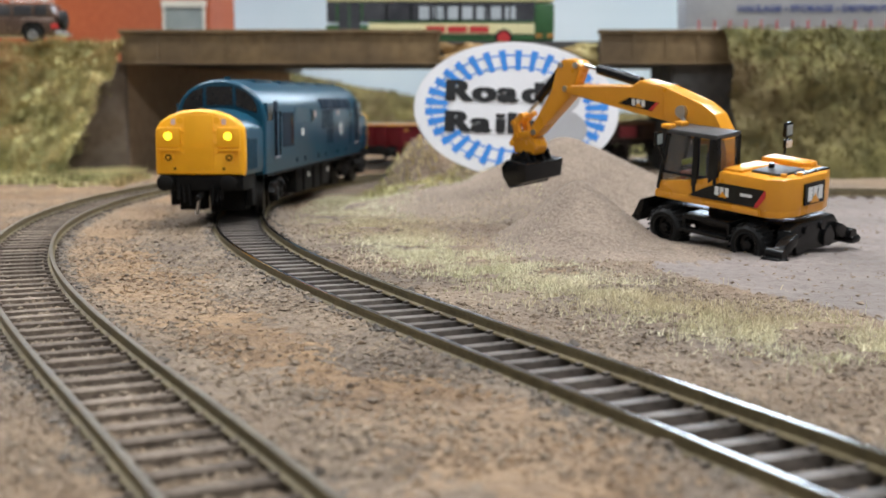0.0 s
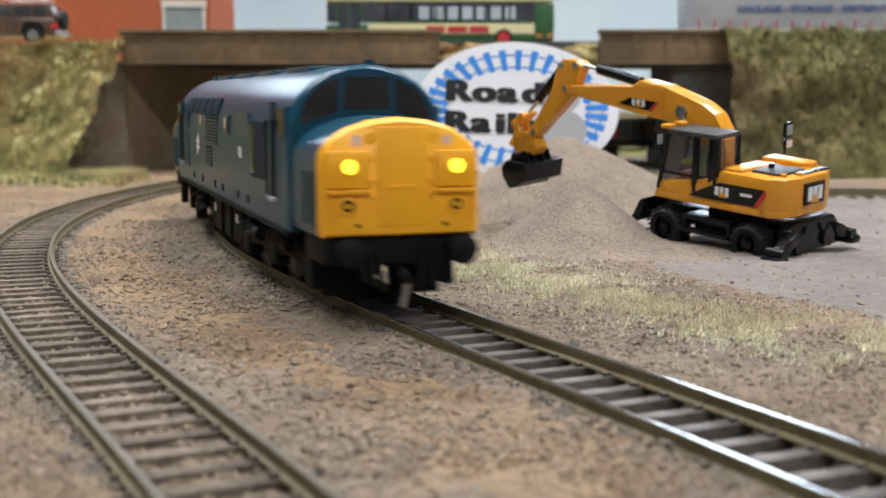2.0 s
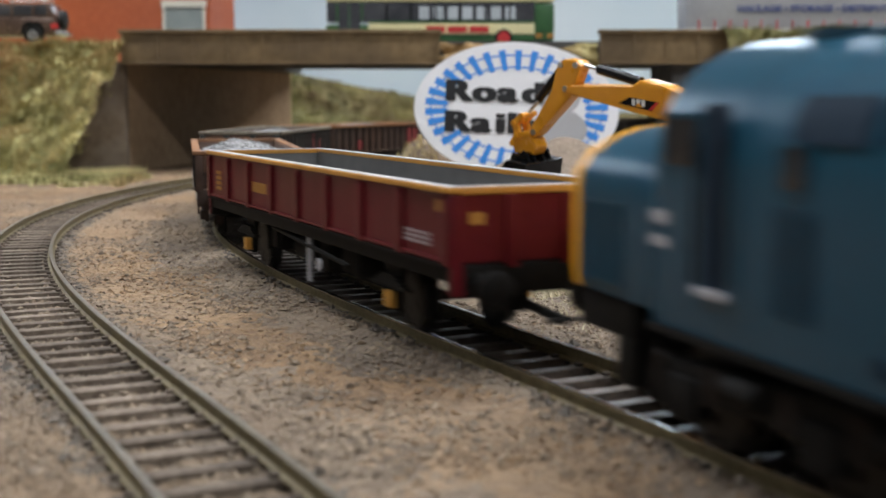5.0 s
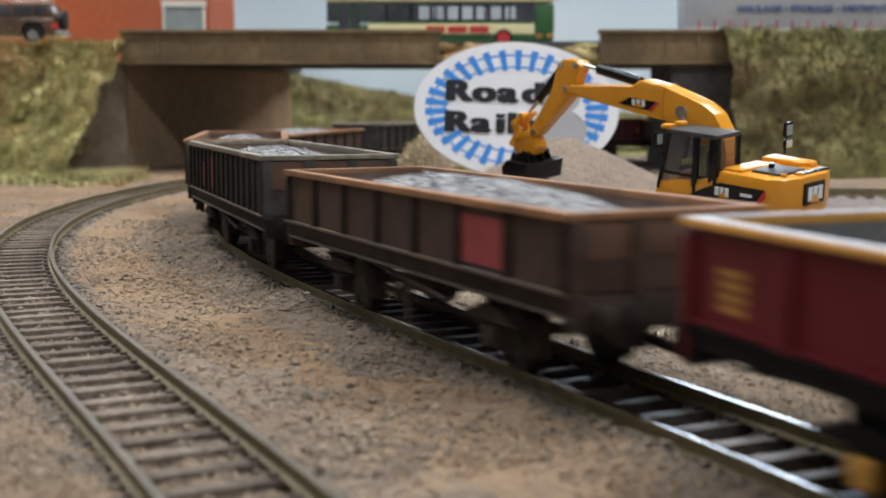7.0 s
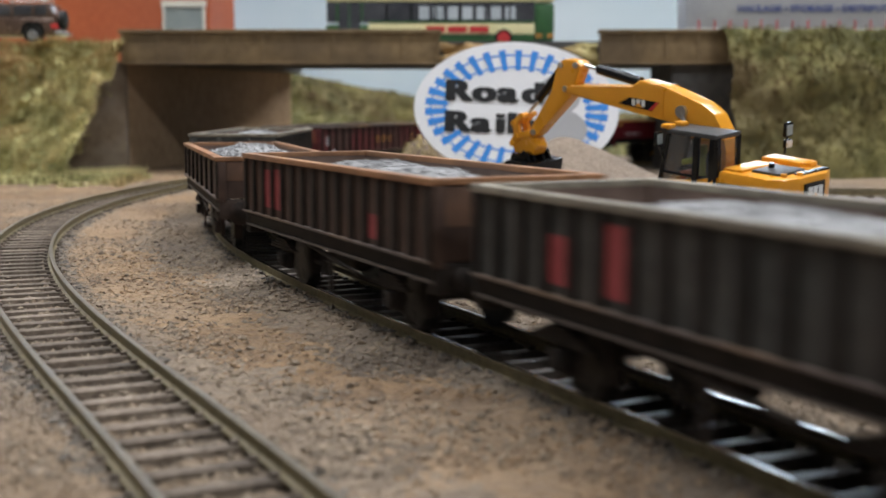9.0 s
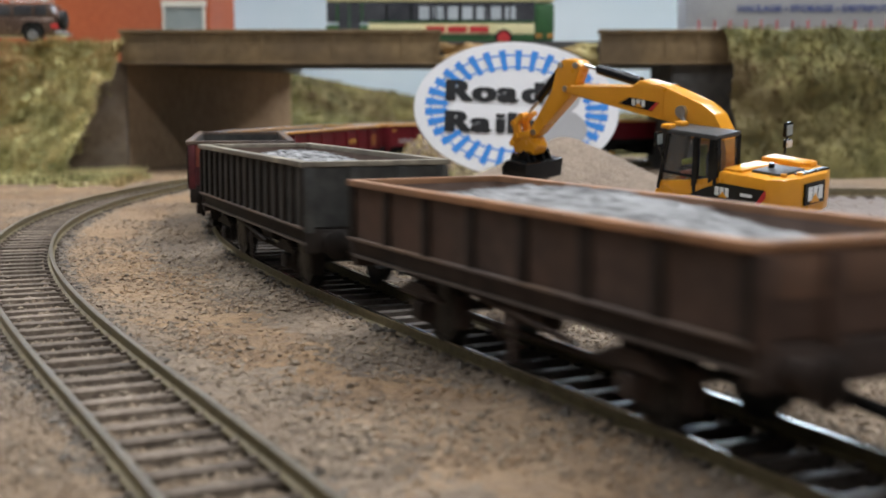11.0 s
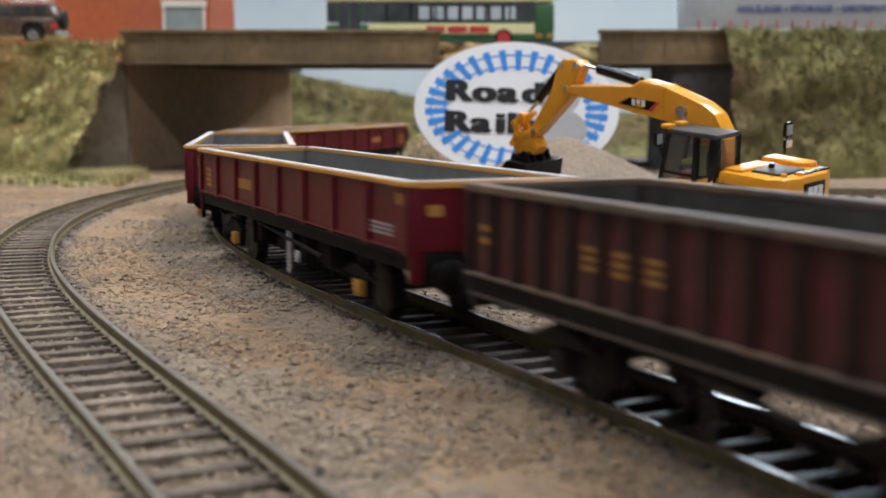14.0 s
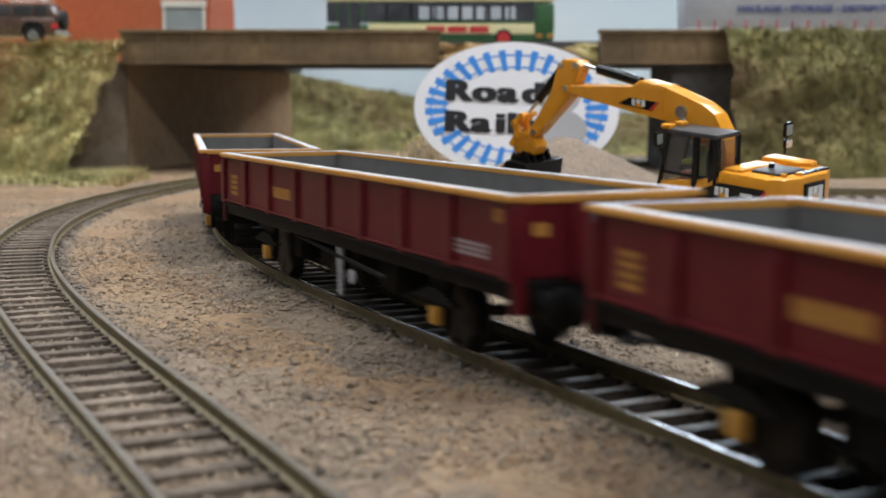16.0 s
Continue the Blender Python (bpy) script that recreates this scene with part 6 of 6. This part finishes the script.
                rod("hanger", (x1 - 1.2, sy * (y1 + 0.5), z0 - 0.6), (x1 - 1.2, sy * (y1 + 0.5), low - 3.2), 0.45, style["under"], gear, n=8)
            rod("air_tank", (-ax * 0.35, sy * 9.6, 8.6), (-ax * 0.05, sy * 9.6, 8.6), 2.6, style["under"], g)
            rod("brake_wheel", (ax * 0.28, sy * 16.2, 8.4), (ax * 0.28, sy * 16.7, 8.4), 1.4, M_TRAILER, g, "pale handbrake wheel", n=18)
    if style["load"]:
        rng = np.random.default_rng(style["load"])
        nx, ny = 60, 18
        verts = []

        def lz(x, y):
            u, v = x / (L - 2.2), y / (W - 2.1)
            return low + (top - low) * 0.52 + 6.4 * max(0.0, 1 - abs(u) ** 2.2) * (1 - 0.8 * v * v) + 0.9 * bumps(x + style["load"] * 50, y, 0.09) + 0.5 * bumps(x, y, 0.4, 3.0)
        for j in range(ny + 1):
            for i in range(nx + 1):
                x, y = -(L - 1.8) + 2 * (L - 1.8) * i / nx, -(W - 1.95) + 2 * (W - 1.95) * j / ny
                verts.append((x * MM, y * MM, lz(x, y) * MM))
        faces = [(j * (nx + 1) + i, j * (nx + 1) + i + 1, (j + 1) * (nx + 1) + i + 1, (j + 1) * (nx + 1) + i) for j in range(ny) for i in range(nx)]
        ld = raw("stone_load", verts, faces, M_LOAD, soft=60)
        ld.parent = g
        ld["label"] = "pale grey limestone load"
        places = []
        for _ in range(2800):
            x, y = (rng.random() * 2 - 1) * (L - 2.6), (rng.random() * 2 - 1) * (W - 2.6)
            places.append((x, y, lz(x, y) + 0.1))
        st = grains("stone_rubble", places, 0.25, 0.75, M_STONE, "", rng)
        st.parent = ld
        for key in ("category",):
            if key in st:
                del st[key]
    return g


def marks_long():
    out = []
    for i in range(4):
        for k in range(3 if i % 2 else 2):
            w = 6.0 / (3 if i % 2 else 2)
            out.append((-74.5 + k * w, -74.5 + (k + 1) * w - 0.45, 18.9 + i * 1.4, 19.85 + i * 1.4, M_LETTER))
    out += [(-37.6 + i * 2.15, -35.9 + i * 2.15, 20.7, 23.2, M_LETTER) for i in range(6)]
    out += [(62, 74, 18.9 + i * 0.85, 19.4 + i * 0.85, M_FADED) for i in range(3)]
    out.append((76.0, 79.0, 25.0, 27.0, M_LETTER))
    return out


LONG = dict(kind="long", box_w=1.25, rim_h=0.95, half=82, top=29.3, low=16.8, ribs=8, rib_w=1.3, paint=M_MAROON, inside=M_INGREY, rim=M_RIMYEL, rim_top=M_RIMGREY, rim_label="ochre painted rim", under=M_BLACK, axlebox=M_OCHREBOX, lever=M_BLACK, axle=50, load=0, marks=marks_long(), end_mark=M_LETTER, label="clean maroon open wagon with ochre rim and grey inside, empty")
LOWSIDE = dict(kind="low", box_w=2.0, rim_h=1.25, half=60, top=28.0, low=16.6, ribs=7, rib_w=0.9, rib_paint=M_UNDER, paint=M_BROWN, inside=M_INBROWN, rim=M_RUST, rim_label="rusty orange rim", under=M_UNDER_R, axlebox=M_UNDER_R, lever=M_UNDER_R, axle=33, load=11, end_top=M_BROWNEND, marks=[(26.5, 40.5, 17.6, 25.4, M_REDPANEL)], label="rusty brown low-sided wagon with one red panel and stone load")
LOWSIDE2 = dict(LOWSIDE, marks=[], load=14, label="plain rusty brown low-sided wagon with stone load")
RIBBED = dict(kind="ribbed", box_w=2.0, rim_h=1.25, half=56.5, top=30.3, low=16.0, ribs=15, rib_w=0.85, rib_paint=M_UNDER, paint=M_DARKW, inside=M_INBROWN, rim=M_DUSTRIM, rim_label="dusty pale rim", under=M_UNDER, axlebox=M_UNDER, lever=M_UNDER, axle=33, load=12, end_top=M_BROWNEND, marks=[(-32.5, -27.0, 17.6, 24.6, M_REDPANEL), (-17.4, -12.0, 17.6, 27.4, M_REDPANEL)], label="sooty grey ribbed open wagon with red patches and stone load")
RIBBED_B = dict(RIBBED, paint=M_BROWN, rim=M_RUST, rim_label="rusty orange rim", load=13, marks=[(-39.9, -34.8, 18, 27, M_REDPANEL), (-32.4, -27.3, 18, 27.4, M_REDPANEL), (27.6, 32.6, 17.4, 22, M_REDPANEL)], label="dark brown ribbed open wagon with rusty rim and stone load")
RIBBED_D = dict(RIBBED, marks=[], load=15, end_top=None, label="sooty grey ribbed open wagon with a full stone load")
RIBBED_M = dict(RIBBED, half=59.5, paint=M_MAROON_W, inside=M_DARKW, rim=M_WORNRIM, rim_label="dusty brown rim with traces of ochre", load=0, end_top=M_RUSTEND, marks=[(-24 + i * 7.6, -20.6 + i * 7.6, 20.6 + k * 1.3, 21.3 + k * 1.3, M_LETTER) for i in range(3) for k in range(3)] + [(-55, -52, 21, 22, M_LETTER), (-55, -52, 23, 24, M_LETTER), (50.6, 53.8, 20.5, 25.0, M_TRAILER), (43, 47, 17, 18.6, M_TRAILER)], label="weathered maroon ribbed open wagon, empty, with faded ochre letters")

# places of the vehicles' middles along the inner track, against a point that passes 428 mm at 8 s
TRAIN_SPEED = 111.0
# small changes of pace: millimetres ahead of the even run
SWAY_T, SWAY = (0, 0.5, 1, 2, 3, 4, 6.5, 8, 9.5, 11.5, 14, 15, 16), (13.0, 7.0, 4.0, 2.8, 0.4, 0.5, 3.6, 2.4, 1.0, 1.1, 0.8, -0.6, -3.6)
TRAIN = [(open_wagon(LONG), 302.0, 50), (open_wagon(LOWSIDE), 135.5, 33), (open_wagon(RIBBED), 2.5, 33), (open_wagon(RIBBED_B), -124.5, 33), (open_wagon(LOWSIDE2), -267.5, 33), (open_wagon(RIBBED_D), -409.0, 33), (open_wagon(RIBBED_M), -551.0, 33), (open_wagon(LONG), -711.3, 50), (open_wagon(LONG), -893.8, 50), (open_wagon(LONG), -1077.0, 50)]
LOCO, BOGIES = build_loco()
TRAIN.append((LOCO, 540.5, 72))


def motions():
    """The train runs along the inner track at a nearly even speed, its wheels turning."""
    def along(t, lead):
        return 428.0 + TRAIN_SPEED * (t - 8.0) + float(np.interp(t, SWAY_T, SWAY)) + lead
    for ob, lead, pivot in TRAIN:
        walk(ob, [(i * 0.2, INNER.chord(along(i * 0.2, lead), pivot)) for i in range(81)])
    for b, x in BOGIES:
        rows = []
        for i in range(41):
            t = i * 0.4
            s = along(t, 540.5)
            body, own = INNER.chord(s, 72).to_euler().z, INNER.at(s + x)[2]
            turn = (own - body + math.pi) % (2 * math.pi) - math.pi
            rows.append((t, pose(x * MM, 0, 0, 0, 0, math.degrees(turn))))
        walk(b, rows)
    for w, x, r in ROLLERS:
        rows = []
        for i in range(241):
            t = i / 15
            rows.append((t, pose(x * MM, 0, r * MM, 0, math.degrees((along(t, 0) - along(0, 0)) / r), 0)))
        walk(w, rows)


motions()
